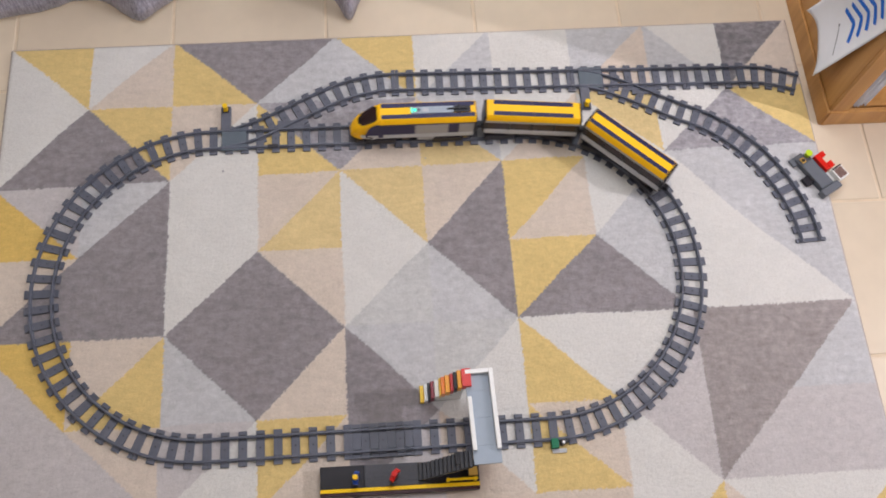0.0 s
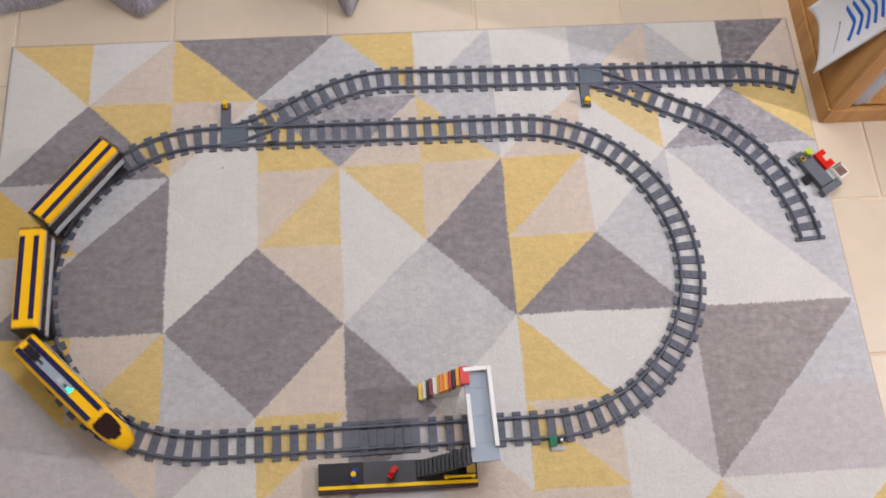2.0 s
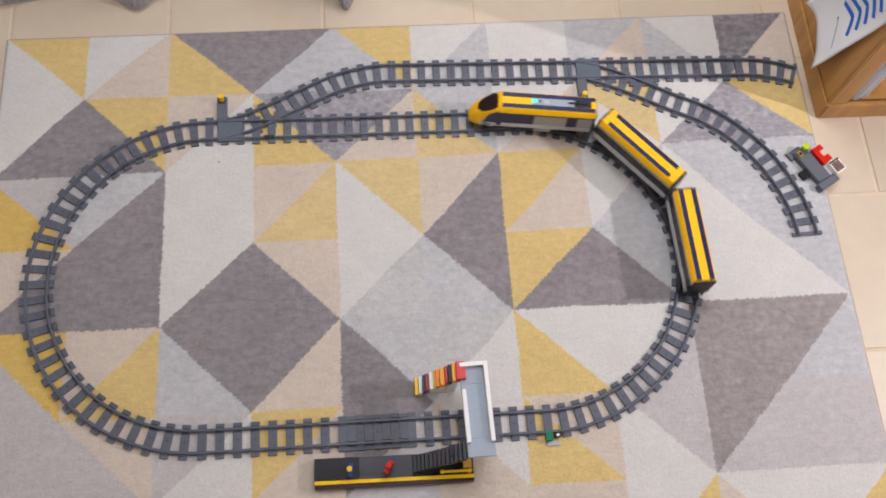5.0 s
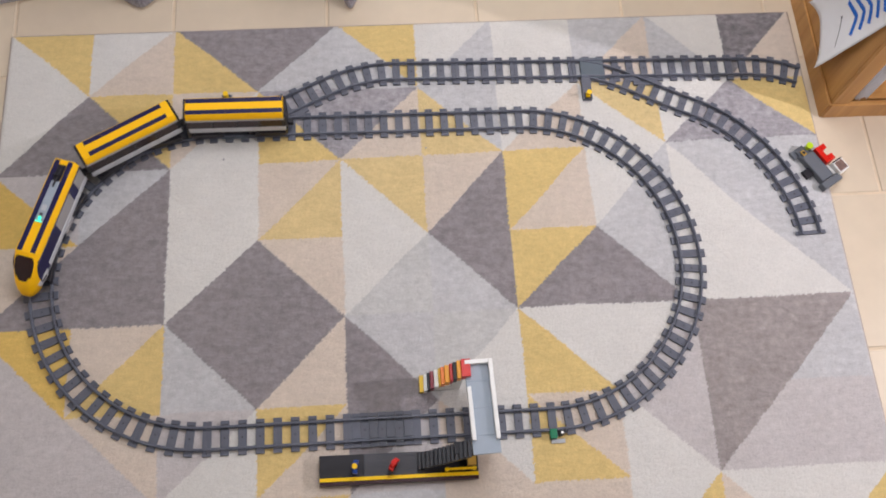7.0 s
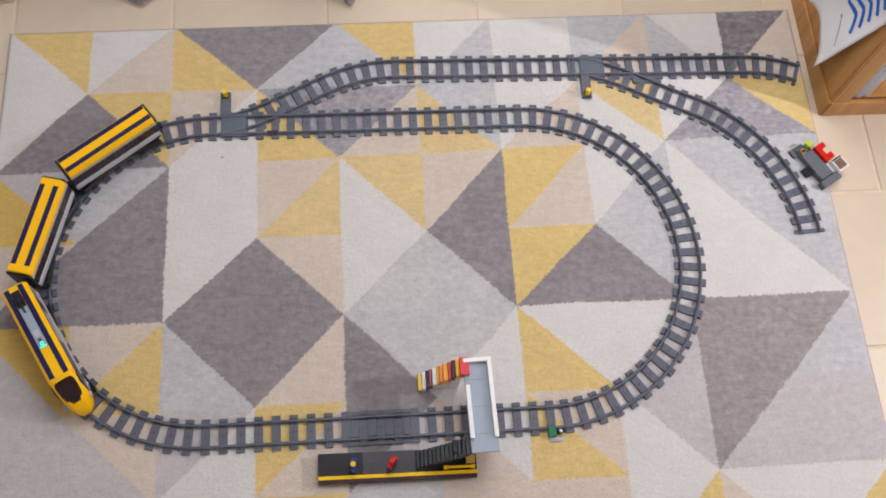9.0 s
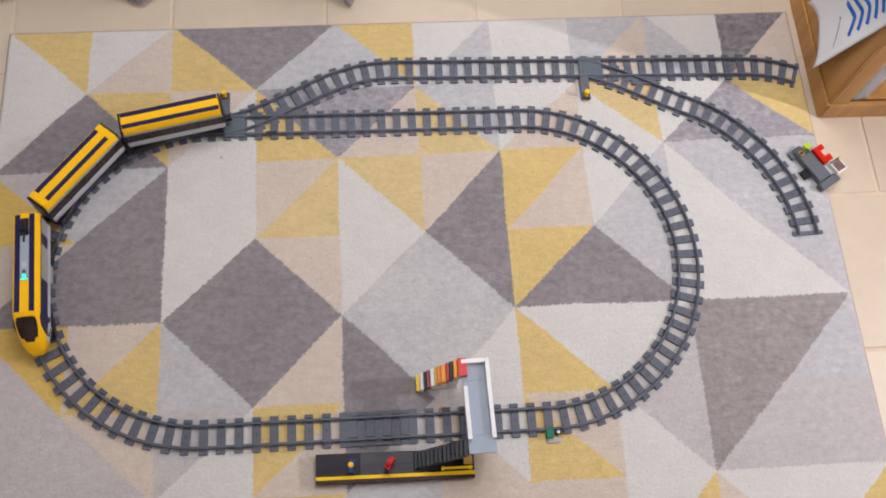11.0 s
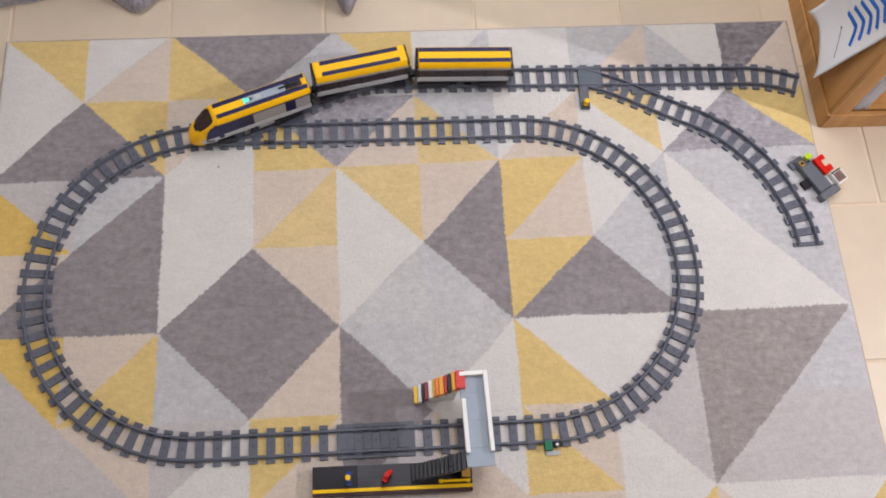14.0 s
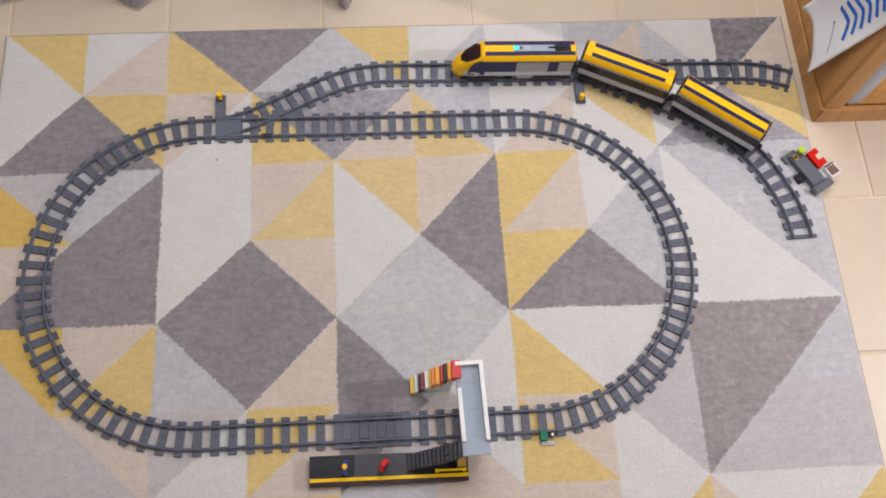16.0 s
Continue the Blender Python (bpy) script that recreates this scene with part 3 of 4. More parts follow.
def engine():
    ob = thing("train_engine", Matrix(), "yellow and navy toy train engine with a sloped smoked windscreen", "toy train")
    back, half, top = -0.125, 0.0240, 0.0975
    part("chassis", box(back + 0.004, 0.100, -0.0235, 0.0235, 0.0265, 0.0330, 0.001), BLACK, ob)
    for s in (-1, 1):
        y0, y1 = sorted((s * 0.0210, s * 0.0246))
        part("skirt", box(back + 0.002, 0.094, y0, y1, 0.0300, 0.0440, 0.001), LIGHT_GREY, ob, "light grey lower side panel")
        for x0, x1, mt, lb in ((back + 0.003, back + 0.034, MID_GREY, "grey side panel"), (back + 0.034, back + 0.056, NAVY, "navy blue side panel"),
                               (back + 0.056, back + 0.124, MID_GREY, "grey side panel"), (back + 0.124, 0.078, NAVY, "navy blue side panel")):
            part("side_panel", box(x0, x1, s * 0.0225 - 0.0014, s * 0.0225 + 0.0014, 0.0440, 0.0802, 0.0005), mt, ob, lb)
        part("side_trim", box(back + 0.002, 0.080, s * 0.0228 - 0.0016, s * 0.0228 + 0.0016, 0.0800, 0.0840, 0.0005), NAVY, ob)
        part("tank", box(-0.042, -0.006, s * 0.0225 - 0.003, s * 0.0225 + 0.003, 0.0200, 0.0300, 0.001), MID_GREY, ob, "grey box under the side")
    part("end_wall", box(back - 0.0022, back - 0.0002, -0.0222, 0.0222, 0.0330, 0.0925, 0.0008), BLACK, ob)
    sec = roof_section(half, top, 0.0880)
    part("roof", loft([[(x, y, z) for y, z in sec] for x in (back, 0.070)]), YELLOW, ob, "bright yellow roof")
    stripes(ob, back + 0.002, 0.068, top)
    # the nose: rings that narrow and fall towards the tip
    st = []
    for k in range(13):
        t = k / 12
        x = 0.066 + 0.066 * t
        w = half * math.sqrt(max(0.0, 1 - 0.90 * t ** 3.4))
        hi = top - 0.050 * t ** 1.35 - 0.012 * t ** 9
        lo = 0.080 - 0.056 * min(1, t * 1.5) ** 0.8 if t < 0.67 else 0.024
        lo = min(lo, hi - 0.004)
        ring = []
        for q in range(15):
            a = math.pi * q / 14
            yy = w * math.copysign(abs(math.cos(a)) ** 0.45, math.cos(a))
            zz = lo + (hi - lo) * math.sin(a) ** 0.42
            ring.append((x, yy, zz))
        st.append(ring)
    part("nose", loft(st), YELLOW, ob, "rounded yellow nose", smooth=True)
    part("lower_nose", box(0.064, 0.104, -0.0215, 0.0215, 0.030, 0.060, 0.003), NAVY, ob)
    # the navy side runs on under the yellow sweep of the nose, over a grey panel with a slot
    for s in (-1, 1):
        edge = [(0.0645, 0.034), (0.0645, 0.081)] + [(0.0775 + 0.0240 * math.sin(a), 0.034 + 0.0470 * math.cos(a)) for a in (radians(9 * q) for q in range(11))]
        part("cheek_panel", loft([[(x, s * y - (s * 0.0010 * (max(0.0, x - 0.0775) / 0.023) ** 2), z) for x, z in edge] for y in (0.0215, 0.0249)]), NAVY, ob, "curved navy panel beside the nose")
        turn = pose(0.0945, s * 0.0225, 0.0, 0, 0, -s * 9)
        cheek = part("front_skirt", box(-0.013, 0.016, -0.0020, 0.0020, 0.0290, 0.0440, 0.0012, m=turn), LIGHT_GREY, ob, "light grey panel at the front wheels")
        part("slot", box(-0.009, 0.004, s * 0.0012, s * 0.0024, 0.0340, 0.0385, m=turn) if s > 0 else box(-0.009, 0.004, -0.0024, -0.0012, 0.0340, 0.0385, m=turn), BLACK, cheek)
    # windscreen, slightly proud of the nose
    bm = bmesh.new()
    rows = []
    for k in range(7):
        t = 0.16 + 0.60 * k / 6
        x = 0.066 + 0.065 * t
        zz = top - 0.050 * t ** 1.35 - 0.012 * t ** 9
        w = 0.0182 * math.sqrt(max(0.05, 1 - 0.65 * ((t - 0.16) / 0.60) ** 3)) * (0.86 if k == 0 else 1)
        rows.append([bm.verts.new((x, w * q / 4, zz + 0.0010 - 0.0022 * (q / 4) ** 4)) for q in range(-4, 5)])
    for r0, r1 in zip(rows, rows[1:]):
        for a in range(8):
            bm.faces.new((r0[a], r1[a], r1[a + 1], r0[a + 1]))
    ext = bmesh.ops.extrude_face_region(bm, geom=bm.faces[:])
    bmesh.ops.translate(bm, vec=(0, 0, -0.004), verts=[v for v in ext["geom"] if isinstance(v, bmesh.types.BMVert)])
    part("windscreen", bm, GLASS_BROWN, ob, "dark smoked windscreen", smooth=False)
    for s in (-1, 1):
        part("headlight", cyl(0.0035, 0, 0.003, 10, m=pose(0.118, s * 0.0135, 0.041, 0, 78, s * 22)), WHITE, ob, "clear headlight")
    # battery unit let into the roof, with its button and glowing light
    hub = part("battery_unit", box(-0.080, 0.008, -0.0078, 0.0078, top - 0.002, top + 0.0016, 0.0005), PALE_BLUE_GREY, ob, "pale grey battery unit in the roof")
    part("button", cyl(0.0032, top + 0.0010, top + 0.0032, 12, m=pose(-0.008, 0, 0)), DARK_GREY, hub)
    part("light", cyl(0.0032, top + 0.0010, top + 0.0026, 12, m=pose(0.000, 0, 0)), LED, hub, "green glowing light")
    part("light_strip", box(0.0050, 0.0072, -0.0060, 0.0060, top + 0.0010, top + 0.0022, 0.0003), LED, hub, "green glowing strip")
    part("panel", box(-0.028, -0.016, -0.0045, 0.0045, top + 0.0010, top + 0.0022, 0.0003), LIGHT_GREY, hub)
    # pantograph lying in its well
    pan = part("pantograph", box(-0.114, -0.079, -0.0074, 0.0074, top + 0.0002, top + 0.0020, 0.0004), BLACK, ob, "folded black pantograph")
    part("pantograph_arm", box(-0.106, -0.066, -0.0016, 0.0016, top + 0.0020, top + 0.0052, 0.0006, m=pose(0, 0, 0)), BLACK, pan)
    part("pantograph_bow", box(-0.092, -0.088, -0.009, 0.009, top + 0.0048, top + 0.0068, 0.0006), BLACK, pan)
    part("coupling", box(back - 0.010, back + 0.004, -0.006, 0.006, 0.020, 0.030, 0.001), BLACK, ob)
    return ob, [bogie(ob, x) for x in (0.070, -0.070)]


ENGINE, ENGINE_BOGIES = engine()
CAR_A, CAR_A_BOGIES = carriage("train_carriage", True, "yellow-roofed toy carriage with solid yellow roof ends")
CAR_B, CAR_B_BOGIES = carriage("train_carriage", False, "yellow-roofed toy carriage with full-length navy stripes")


# ---- station ----
def studs(bm, x0, x1, y0, y1, z, pitch=0.008):
    nx, ny = round((x1 - x0) / pitch), round((y1 - y0) / pitch)
    for i in range(nx):
        for j in range(ny):
            cyl(0.0024, z - 0.0004, z + 0.0017, 8, bm, pose(x0 + pitch * (i + 0.5), y0 + pitch * (j + 0.5), 0))
    return bm


PLATFORM_M = pose(-0.1160, -0.3650, 0, 0, 0, -0.7)


def platform():
    ob = thing("station_platform", PLATFORM_M, "low black station platform with a yellow safety line on the rug", "toy platform")
    W, D, Z = 0.288, 0.050, 0.0192
    part("base", box(0, W, -D, 0, 0.0, Z - 0.0032, 0.0006), BLACK, ob)
    part("tile", box(0.0, 0.0795, -0.0400, 0.0, Z - 0.0032, Z, 0.0005), BLACK, ob, "smooth black tiles")
    part("stud_plate", studs(box(0.080, 0.176, -0.0400, 0.0, Z - 0.0032, Z - 0.0010, 0.0003), 0.080, 0.176, -0.0400, 0.0, Z - 0.0012), plastic("charcoal_plastic", 77, 77, 83, 0.4), ob, "dark grey studded plate")
    for k in range(6):
        part("safety_line", box(0.048 * k + 0.0001, 0.048 * (k + 1) - 0.0001, -0.0468, -0.0402, Z - 0.0032, Z + 0.0002, 0.0004), SAFETY, ob, "yellow safety line tile")
    part("edge", box(0.0, W, -0.0530, -0.0470, 0.0, Z - 0.002, 0.0006), plastic("dark_brown_plastic", 62, 40, 46), ob, "dark brown edge")
    rail = part("handrail", box(0.226, 0.284, -0.0375, -0.0330, Z + 0.006, Z + 0.0105, 0.0008), SAFETY, ob, "yellow handrail")
    for x in (0.230, 0.280):
        part("post", box(x - 0.003, x + 0.003, -0.0385, -0.0320, Z - 0.001, Z + 0.010, 0.0008), SAFETY, rail)
    part("brick", box(0.268, 0.284, -0.0300, -0.0140, Z - 0.001, Z + 0.0085, 0.0005), TAN, ob, "tan brick")
    return ob


platform()


def footbridge():
    ob = thing("footbridge", pose(0.1540, -0.3930, 0, 0, 0, 1.4), "light grey footbridge with white parapets across the track", "toy bridge")
    W, Lb, Z = 0.0500, 0.1660, 0.1150
    for j, (y0, y1) in enumerate(((0.0, 0.032), (0.032, 0.080), (0.080, 0.128), (0.128, Lb))):
        part("deck_tile", box(0.0005, W - 0.0005, y0 + 0.0002, y1, Z - 0.0064, Z, 0.0002), PALE_BLUE_GREY, ob)
    part("parapet", box(W - 0.0075, W, 0.024, Lb, Z, Z + 0.0096, 0.0006), WHITE, ob, "white parapet")
    part("parapet", box(0.0, 0.0075, 0.024, 0.118, Z, Z + 0.0096, 0.0006), WHITE, ob, "white parapet")
    part("parapet", box(0.0, W - 0.0078, Lb - 0.0075, Lb, Z, Z + 0.0096, 0.0006), WHITE, ob, "white parapet")
    for y0, y1 in ((0.022, 0.035), (Lb - 0.0160, Lb - 0.003)):
        for x0 in (0.018, W - 0.016):
            part("pillar", box(x0, x0 + 0.013, y0, y1, 0.0, Z - 0.0066, 0.0006), LIGHT_GREY, ob, "light grey pillar")
    return ob


footbridge()


def far_stairs():
    ob = thing("rainbow_stairs", pose(0.0735, -0.2565, 0, 0, 0, 0), "steep toy stairs with red, orange, yellow, white and black steps", "toy stairs")
    steps = [(SAFETY, 25), (WHITE, 21), (BLACK, 15), (DARK_RED, 22), (WHITE, 25), (SAFETY, 11), (ORANGE, 22), (AMBER, 27), (RED, 18), (BLACK, 20), (AMBER, 22), (RED, 53)]
    unit, x, n = 0.0867 / 281, 0.0, len(steps)
    for k, (mt, wide) in enumerate(steps):
        z = 0.010 + (0.1240 - 0.010) * k / (n - 1)
        part("step", box(x + 0.0001, x + wide * unit, 0.0, 0.0320, max(0.0, z - 0.024), z, 0.0004), mt, ob)
        x += wide * unit
    part("stringer", box(0.058, 0.076, 0.004, 0.028, 0.0, 0.086, 0.0005), WHITE, ob)
    part("stringer", box(0.030, 0.0578, 0.004, 0.028, 0.0, 0.030, 0.0005), WHITE, ob)
    return ob


far_stairs()


def near_stairs():
    ob = thing("black_stairs", PLATFORM_M @ pose(0.1780, -0.0330, 0.0184), "ribbed black toy stairs from the platform up to the footbridge", "toy stairs")
    n, w = 13, 0.0070
    for k in range(n):
        z = 0.004 + 0.090 * k / (n - 1)
        y = 0.006 * k / (n - 1)
        part("step", box(w * k + 0.0002, w * (k + 1) - 0.0012, y, y + 0.030, max(0.0, z - 0.018), z, 0.0005), SOFT_BLACK, ob)
        part("riser", box(w * (k + 1) - 0.0011, w * (k + 1) + 0.0001, y + 0.001, y + 0.029, max(0.0, z - 0.018), z - 0.0015), BLACK, ob)
    part("stringer", box(0.062, 0.090, 0.014, 0.036, 0.0, 0.074, 0.0006), BLACK, ob)
    part("stringer", box(0.032, 0.0618, 0.010, 0.030, 0.0, 0.032, 0.0006), BLACK, ob)
    return ob


near_stairs()


def figure(m, torso, legs, head, label):
    """A small toy figure as one plain shape."""
    bm = box(-0.0080, 0.0080, -0.0045, 0.0045, 0.0, 0.0130, 0.0006)
    bm2 = box(-0.0078, 0.0078, -0.0042, 0.0042, 0.0130, 0.0260, 0.0008)
    me = bpy.data.meshes.new("toy_figure")
    n_legs = len(bm.faces)
    tmp = bpy.data.meshes.new("tmp")
    bm2.to_mesh(tmp)
    bm2.free()
    bm.from_mesh(tmp)
    n_torso = len(bm.faces)
    cyl(0.0050, 0.0262, 0.0360, 14, bm, r2=0.0048)
    cyl(0.0026, 0.0360, 0.0378, 10, bm)
    bmesh.ops.recalc_face_normals(bm, faces=bm.faces)
    bm.faces.ensure_lookup_table()
    for i, f in enumerate(bm.faces):
        f.material_index = 0 if i < n_legs else 1 if i < n_torso else 2
    for s in (-1, 1):
        k0 = len(bm.faces)
        box(s * 0.0098 - 0.0019, s * 0.0098 + 0.0019, -0.006, 0.003, 0.013, 0.0250, 0.0008, bm)
        bm.faces.ensure_lookup_table()
        for f in bm.faces[k0:]:
            f.material_index = 1
    bm.to_mesh(me)
    bm.free()
    for mt in (legs, torso, head):
        me.materials.append(mt)
    ob = new("toy_figure", me)
    ob.matrix_basis = m
    return tagged(ob, label, "toy figure", "toy figures on the platform")


figure(PLATFORM_M @ pose(0.0640, -0.0250, 0.0192, 0, 0, 82), BLUE, BLUE, SAFETY, "toy figure with a yellow head and blue clothes on the platform")
figure(PLATFORM_M @ pose(0.1330, -0.0230, 0.0192, 0, 0, 55), RED, RED, RED, "toy figure all in red on the platform")


def inlay():
    ob = thing("track_inlay", pose(-0.064, -0.32, 0), "blue-grey plates laid between the rails", "toy plate")
    for k in range(4):
        part("plate", box(0.032 * k + 0.0082, 0.032 * k + 0.0238, -0.0155, 0.0155, 0.0, 0.0040, 0.0003), TRACK, ob)
        for s in (-1, 1):
            y0, y1 = sorted((s * 0.0245, s * 0.0315))
            part("plate", box(0.032 * k + 0.0085, 0.032 * k + 0.0235, y0, y1, 0.0, 0.0030, 0.0003), TRACK, ob)
    return ob


inlay()


def signal():
    ob = thing("signal", pose(0.3180, -0.3580, 0), "small green and grey toy signal with black lamps", "toy signal")
    part("base", studs(box(-0.004, 0.0225, -0.007, 0.0008, 0.0, 0.0032, 0.0004), -0.002, 0.022, -0.007, 0.001, 0.003), LIGHT_GREY, ob)
    part("brick", box(-0.006, 0.0075, 0.001, 0.019, 0.0, 0.0115, 0.0005), GREEN, ob, "green brick")
    part("lamp", cyl(0.0050, 0.0, 0.012, 12, m=pose(0.0160, 0.0105, 0)), BLACK, ob, "black lamp")
    part("lens", cyl(0.0028, 0.0118, 0.0132, 12, m=pose(0.0168, 0.0110, 0)), WHITE, ob, "white lens")
    part("lamp", cyl(0.0042, 0.0, 0.0110, 12, m=pose(0.0235, 0.0140, 0)), BLACK, ob, "black lamp")
    return ob


signal()


def track_stop():
    ob = thing("trackside_stand", pose(0.9480, 0.1805, 0, 0, 0, -60), "dark grey trackside stand with red bricks and a picture sign", "toy stand")
    part("base", studs(box(-0.052, 0.046, -0.016, 0.016, 0.0, 0.0120, 0.0006), -0.050, -0.034, -0.016, 0.016, 0.0118), SLATE, ob)
    part("slope", box(-0.034, 0.032, -0.0158, 0.0158, 0.0120, 0.0152, 0.0008), SLATE, ob)
    part("end_bar", box(0.034, 0.050, -0.024, 0.026, 0.0, 0.0175, 0.0015), SLATE, ob, "raised dark grey end bar")
    part("bracket", box(-0.010, 0.010, -0.034, -0.0162, 0.0, 0.0080, 0.0006), BLACK, ob, "black bracket to the track")
    part("plate", box(-0.058, -0.040, -0.026, 0.010, 0.0, 0.0060, 0.0005), SLATE, ob)
    part("dial", box(-0.046, -0.034, -0.012, -0.002, 0.0152, 0.0172, 0.0004), TAN, ob, "pale tile with a dark dial")
    part("dial_mark", cyl(0.0036, 0.0170, 0.0180, 12, m=pose(-0.040, -0.007, 0)), BLACK, ob)
    part("ball", cyl(0.0060, 0.014, 0.026, 14, m=pose(-0.045, 0.0105, 0), r2=0.0075), LIME, ob, "lime green round piece")
    part("red_brick", box(-0.034, 0.006, 0.017, 0.029, 0.0, 0.0220, 0.0006), RED, ob, "red brick")
    part("red_brick", box(-0.034, -0.022, 0.0292, 0.042, 0.0, 0.0220, 0.0006), RED, ob, "red brick")
    part("red_brick", box(-0.008, 0.006, 0.0292, 0.042, 0.0, 0.0220, 0.0006), RED, ob, "red brick")
    part("white_plate", box(0.008, 0.032, 0.0170, 0.0226, 0.0, 0.0140, 0.0006), WHITE, ob, "white plate")
    sign = part("sign", box(0.0105, 0.0390, 0.0230, 0.0495, 0.0, 0.0260, 0.0006), WHITE, ob, "white sign with a small picture")
    part("picture", box(0.0150, 0.0365, 0.0258, 0.0467, 0.0258, 0.0268), plastic("sign_picture", 120, 95, 88, 0.4, 0.5), sign)
    part("picture_bar", box(0.0109, 0.0140, 0.0235, 0.0490, 0.0258, 0.0269), BLACK, sign)
    return ob


track_stop()


# ---- cabinet, papers, cloth ----
def cabinet():
    ob = thing("wooden_cabinet", pose(0.9930, 0.3150, FLOOR_Z), "orange-brown wooden cabinet with an open front and plinth", "cabinet")
    W, D, Hc, T, P = 0.80, 1.0, 0.80, 0.022, 0.052
    part("side_panel", box(0.002, 0.002 + T, 0.006, D, 0.0, Hc, 0.002), WOOD, ob)
    part("side_panel", box(W - T, W, 0.006, D, 0.0, Hc, 0.002), WOOD, ob)
    part("back_panel", box(0.002 + T, W - T, D - 0.012, D, 0.0, Hc), WOOD, ob)
    part("top", box(0.0, W + 0.01, 0.0, D, Hc, Hc + T, 0.002), WOOD, ob)
    part("bottom_shelf", box(0.002 + T, W - T, 0.012, D - 0.012, P - 0.020, P - 0.004, 0.001), WOOD, ob)
    part("plinth", box(-0.0035, 0.0018, -0.004, D, 0.0, P, 0.0018), WOOD, ob, "plinth along the side")
    part("plinth", box(0.0020, W + 0.004, -0.006, 0.0058, 0.0, P, 0.0018), WOOD, ob, "plinth along the front")
    part("stile", box(0.0025, 0.0420, -0.002, 0.0057, P, Hc, 0.0012), WOOD, ob, "upright front stile")
    return ob


cabinet()


def sheet_point(s, v):
    """A point of the drawing: s across (0 to 1), v up in metres; the lower corners curl away from the cabinet."""
    tilt = radians(13.5)
    a = (s - 0.0) * 0.148
    y = 0.3930 + a * math.cos(tilt) - v * math.sin(tilt)
    z = 0.0800 + FLOOR_Z + a * math.sin(tilt) + v * math.cos(tilt)
    curl = 0.020 * abs(2 * s - 1) ** 2.5 * math.exp(-v / 0.055) + 0.004 * math.sin(5 * s + 20 * v)
    return Vector((0.9895 - 0.0045 - curl, y, z - 0.55 * curl))


def ribbon(path, width, lift):
    """A thin stroke on the drawing through points (s, v)."""
    bm = bmesh.new()
    pts = []
    for (s0, v0), (s1, v1) in zip(path, path[1:]):
        pts += [(s0 + (s1 - s0) * k / 6, v0 + (v1 - v0) * k / 6) for k in range(7)]
    prev = None
    for k, (s, v) in enumerate(pts):
        s1, v1 = pts[min(k + 1, len(pts) - 1)]
        s0, v0 = pts[max(k - 1, 0)]
        dx, dy = (s1 - s0) * 0.148, v1 - v0
        n = math.hypot(dx, dy) or 1
        ox, oy = -dy / n * width / 2 / 0.148, dx / n * width / 2
        pair = []
        for g in (-1, 1):
            p = sheet_point(s + g * ox, v + g * oy)
            pair.append(bm.verts.new((p.x - lift, p.y, p.z)))
        if prev:
            bm.faces.new((prev[0], pair[0], pair[1], prev[1]))
        prev = pair
    return bm


def drawing():
    ob = thing("paper_drawing", Matrix(), "curled white paper drawing with blue stripes on the cabinet", "paper")
    bm = bmesh.new()
    grid = [[bm.verts.new(sheet_point(i / 20, 0.30 * j / 30)) for i in range(21)] for j in range(31)]
    for j in range(30):
        for i in range(20):
            bm.faces.new((grid[j][i], grid[j][i + 1], grid[j + 1][i + 1], grid[j + 1][i]))
    ext = bmesh.ops.extrude_face_region(bm, geom=bm.faces[:])
    bmesh.ops.translate(bm, vec=(0.0006, 0, 0), verts=[v for v in ext["geom"] if isinstance(v, bmesh.types.BMVert)])
    part("sheet", bm, PAPER, ob, smooth=True)
    for k in range(6):
        v = 0.134 + 0.030 * k
        part("stroke", ribbon([(0.64, v - 0.021), (0.38, v), (0.17, v - 0.021)], 0.0115, 0.0009), INK_BLUE, ob, "blue painted stroke")
    part("pencil_line", ribbon([(0.50, 0.081), (0.13, 0.064)], 0.0022, 0.0009), INK_DARK, ob, "grey pencil line")
    part("pencil_dot", ribbon([(0.52, 0.081), (0.49, 0.081)], 0.0055, 0.0010), INK_DARK, ob)
    return ob


drawing()


def paper_stack():
    """Loose sheets on edge just inside the cabinet's front."""
    ob = thing("paper_stack", pose(1.0380, 0.3230, FLOOR_Z + 0.0482), "loose white papers standing on edge in the cabinet", "paper")
    rnd = random.Random(5)
    for k in range(22):
        # each sheet's upper edge is dog-eared
        n, high = 9, 0.25 + 0.012 * rnd.random()
        tops = [high + 0.006 * rnd.random() for q in range(n + 1)]
        bm = loft([[(x, 0.20 * q / n, 0.0) for q in range(n + 1)] + [(x + 0.003 * rnd.random(), 0.20 * q / n, tops[q]) for q in range(n, -1, -1)] for x in (0.0, 0.0009)])
        part("sheet", bm, PAPER, ob, m=pose(0.0019 * k, 0.010 * rnd.random(), 0.0, 0, 1.5 * rnd.random(), 3 * rnd.random() - 1.5))
    return ob


paper_stack()


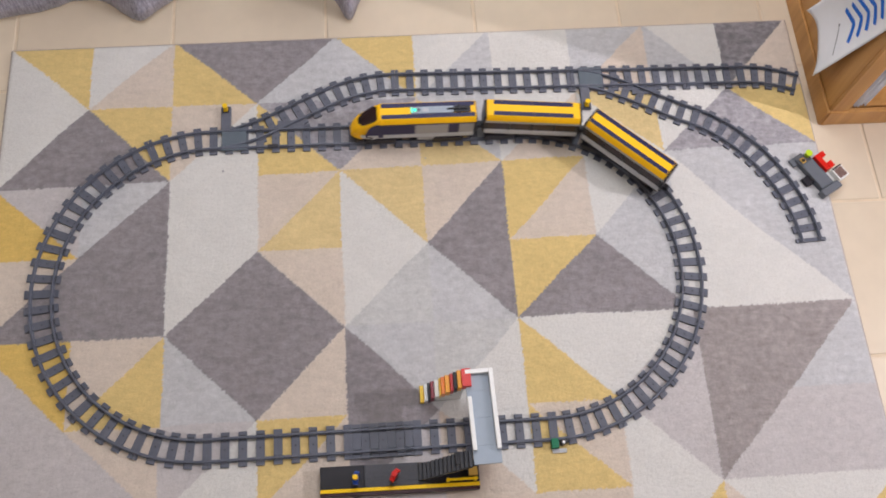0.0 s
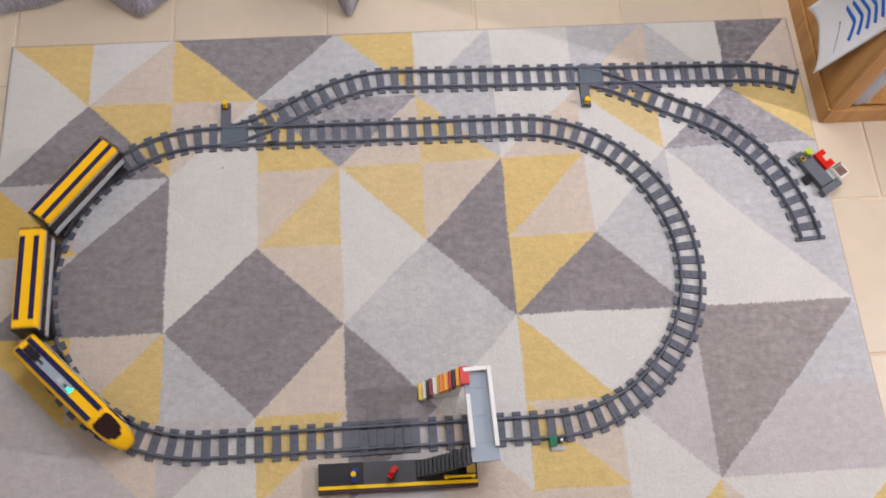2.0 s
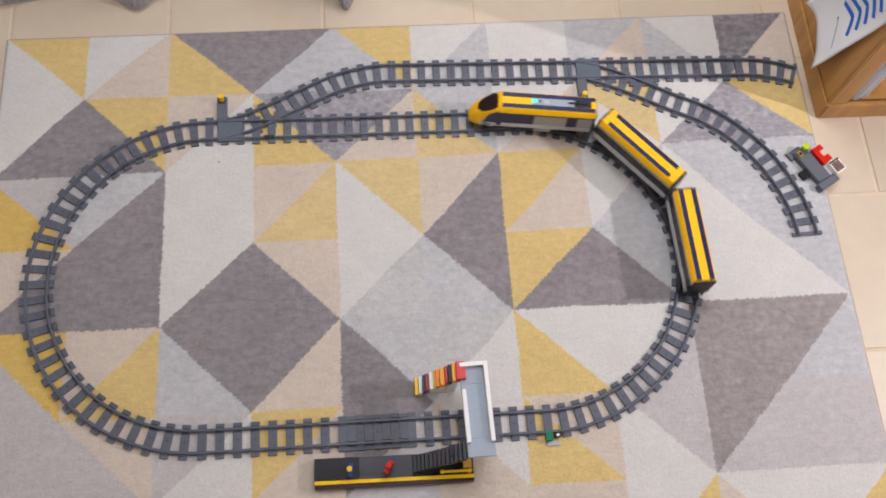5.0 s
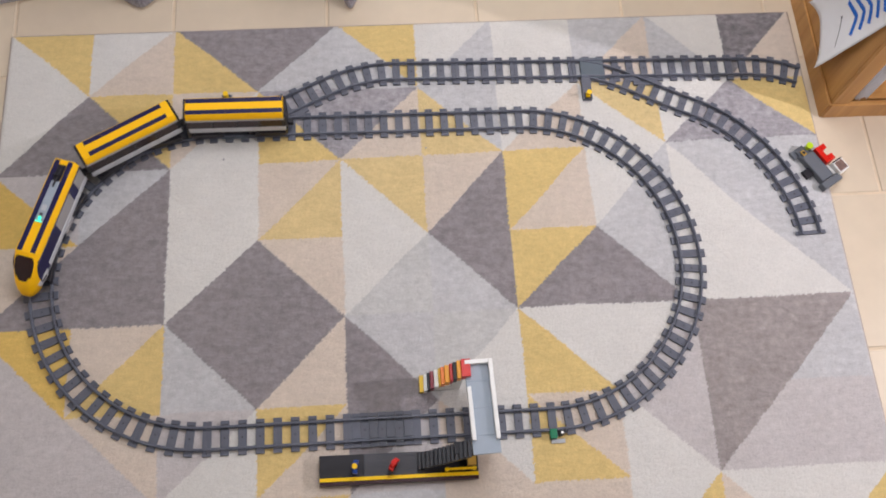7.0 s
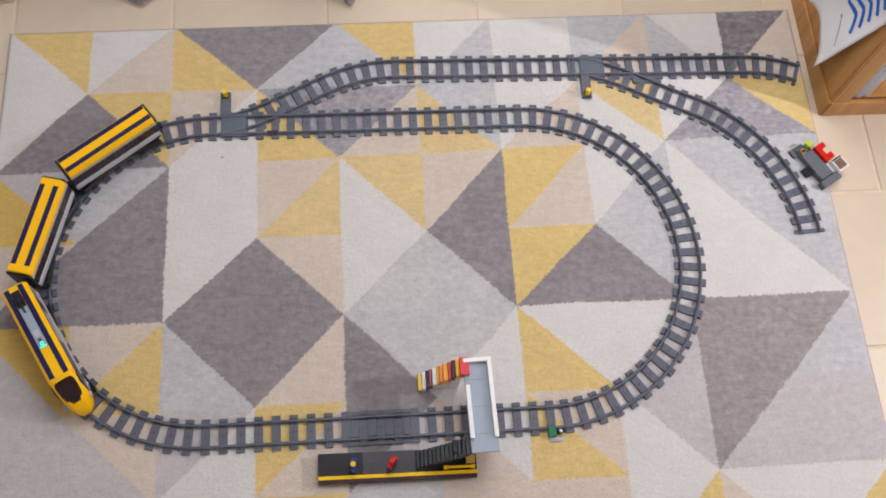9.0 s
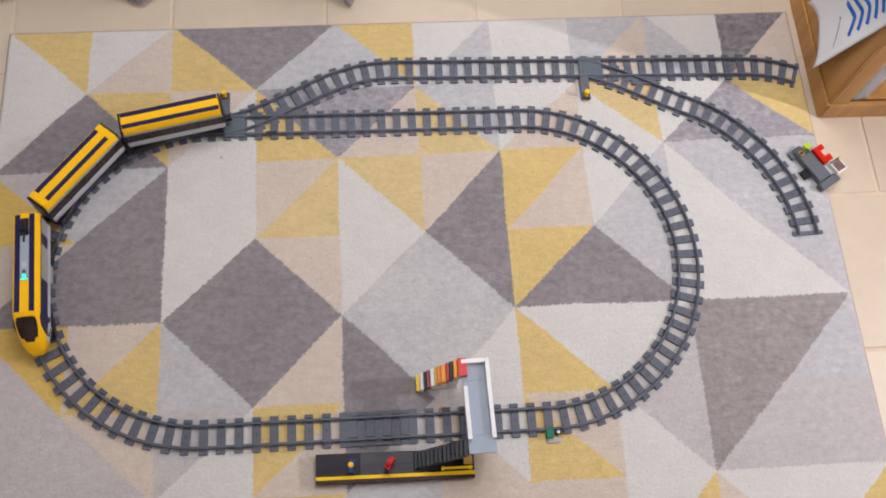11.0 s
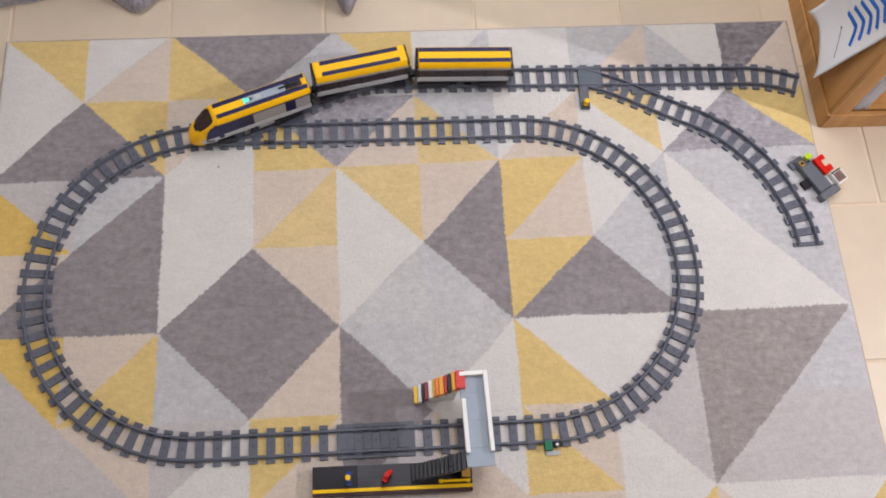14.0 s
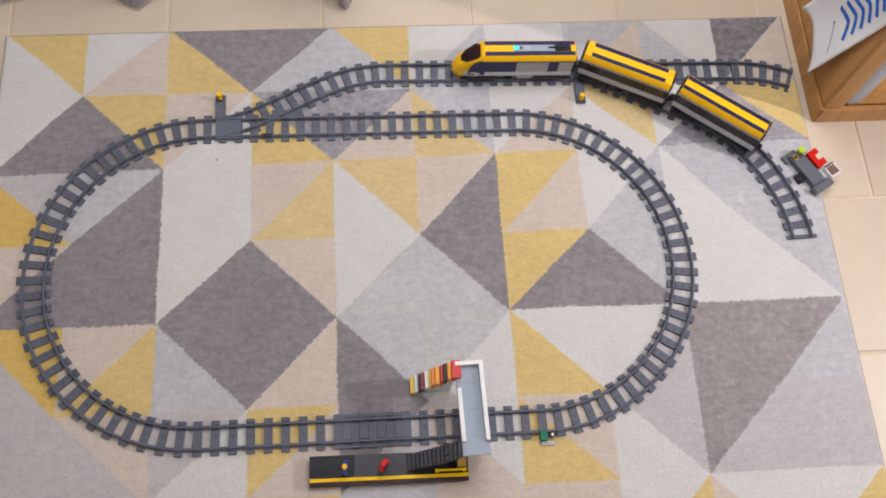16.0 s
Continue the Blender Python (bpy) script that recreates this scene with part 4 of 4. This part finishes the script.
def cloth(name, x0, x1, base, bumps, seed, label):
    """A fabric cover that reaches the floor; its hem swings forward in folds and it leans back upward."""
    bm = bmesh.new()
    nx, nz = 90, 22
    vs = []
    for j in range(nz + 1):
        q = j / nz
        row = []
        for i in range(nx + 1):
            x = x0 + (x1 - x0) * i / nx
            hem = base - sum(d * math.exp(-((x - c) / w) ** 2) for c, w, d in bumps)
            z = FLOOR_Z + 0.004 + 0.010 * (1 + math.sin(40 * x + seed)) * 0.5 + 0.5 * q
            y = hem + 0.05 * q + (base - hem) * 0.55 * min(1, q * 2.2) + 0.006 * noise.noise((x * 24, z * 9, seed))
            row.append(bm.verts.new((x, y, z)))
        vs.append(row)
    for j in range(nz):
        for i in range(nx):
            bm.faces.new((vs[j][i], vs[j][i + 1], vs[j + 1][i + 1], vs[j + 1][i]))
    ext = bmesh.ops.extrude_face_region(bm, geom=bm.faces[:])
    bmesh.ops.translate(bm, vec=(0, 0.006, 0), verts=[v for v in ext["geom"] if isinstance(v, bmesh.types.BMVert)])
    return tagged(part(name, bm, CLOTH, smooth=True), label, "cloth")


cloth("fabric_cover", -1.10, -0.33, 0.705, ((-0.90, 0.24, 0.085), (-0.482, 0.062, 0.072)), 1.0, "grey woven fabric cover hanging in folds to the floor")
cloth("fabric_cover", -0.24, 0.02, 0.700, ((-0.028, 0.024, 0.070), (-0.07, 0.07, 0.022)), 4.0, "grey woven fabric corner hanging to the floor")

def lint(x, y, size, seed):
    bm = bmesh.new()
    bmesh.ops.create_icosphere(bm, subdivisions=2, radius=size)
    for v in bm.verts:
        v.co *= 1 + 0.5 * noise.noise(v.co * 900 + Vector((seed, 0, 0)))
        v.co.z *= 0.45
    ob = part("lint", bm, MID_GREY, m=pose(x, y, size * 0.3))
    return tagged(ob, "small dark fluff of lint on the rug", "lint", "bits of lint on the rug")


for k, (x, y, size) in enumerate(((-0.300, 0.250, 0.0026), (-0.548, 0.330, 0.0018), (0.118, 0.262, 0.0016))):
    lint(x, y, size, k * 3.7)

# floor tiles, 0.33 m, in running bond
tile = mesh_from("tile", box(-0.1642, 0.1642, -0.1667, 0.1667, -0.004, 0.0, 0.0018), TILE)
for j in range(-6, 6):
    y = 0.125 + 0.339 * (j + 0.5)
    off = 0.167 if j % 2 == 0 else 0.0
    for i in range(-6, 8):
        x = -0.081 + 0.334 * (i + 0.5) + off
        if X0 < x - 0.166 and x + 0.166 < X1 and Y0 < y - 0.17 and y + 0.17 < Y1:
            part("tile", tile, None, floor, m=pose(x, y, FLOOR_Z))

# seconds and the place of the engine's front wheels along the way
RUN = [(0.0, -3.637), (0.3, -3.470), (0.5, -3.346), (0.8, -3.162), (1.0, -3.033), (1.3, -2.851), (1.5, -2.735), (1.8, -2.573), (2.0, -2.468),
       (2.3, -2.317), (2.5, -2.213), (2.8, -2.052), (3.0, -1.942), (3.3, -1.762), (3.5, -1.620), (3.8, -1.406), (4.0, -1.269), (4.2, -1.133),
       (4.7, -0.800), (5.2, -0.470), (5.7, -0.150), (6.0, 0.030), (6.3, 0.184), (6.6, 0.326), (7.0, 0.478), (7.4, 0.564), (7.8, 0.625),
       (8.2, 0.683), (8.6, 0.730), (9.0, 0.739), (9.2, 0.739), (10.0, 0.739), (10.5, 0.690), (11.0, 0.600), (11.3, 0.552), (11.7, 0.486),
       (12.2, 0.382), (12.5, 0.316), (12.7, 0.271), (13.2, 0.160), (13.8, 0.027), (14.4, -0.131), (14.5, -0.156), (15.0, -0.294), (15.5, -0.448),
       (16.0, -0.604)]


def along(t):
    """Smooth through the rows of RUN."""
    ts, us = [r[0] for r in RUN], [r[1] for r in RUN]
    k = max(0, min(len(ts) - 2, sum(1 for q in ts if q <= t) - 1))

    def slope(i):
        a, b = max(0, i - 1), min(len(ts) - 1, i + 1)
        return (us[b] - us[a]) / (ts[b] - ts[a])

    h = ts[k + 1] - ts[k]
    f = (t - ts[k]) / h
    return ((1 + 2 * f) * (1 - f) ** 2 * us[k] + f * (1 - f) ** 2 * h * slope(k)
            + f * f * (3 - 2 * f) * us[k + 1] + f * f * (f - 1) * h * slope(k + 1))


def motions():
    times = [round(0.1 * k, 1) for k in range(161)]
    for ob, bogies, lead, half in ((ENGINE, ENGINE_BOGIES, 0.0, 0.070), (CAR_A, CAR_A_BOGIES, 0.250, 0.064), (CAR_B, CAR_B_BOGIES, 0.468, 0.064)):
        rows, turns = [], ([], [])
        for t in times:
            u = along(t) - lead
            f, r = Vector(on_track(u, t)), Vector(on_track(u - 2 * half, t))
            c, d = (f + r) / 2, f - r
            h = math.atan2(d.y, d.x)
            rows.append((t, pose(c.x, c.y, 0, 0, 0, math.degrees(h))))
            for out, v, x in zip(turns, (u, u - 2 * half), (half, -half)):
                e = Vector(on_track(v + 0.012, t)) - Vector(on_track(v - 0.012, t))
                a = (math.atan2(e.y, e.x) - h + math.pi) % (2 * math.pi) - math.pi
                out.append((t, pose(x, 0, 0, 0, 0, math.degrees(a))))
        walk(ob, rows)
        for b, rr in zip(bogies, turns):
            walk(b, rr)


motions()
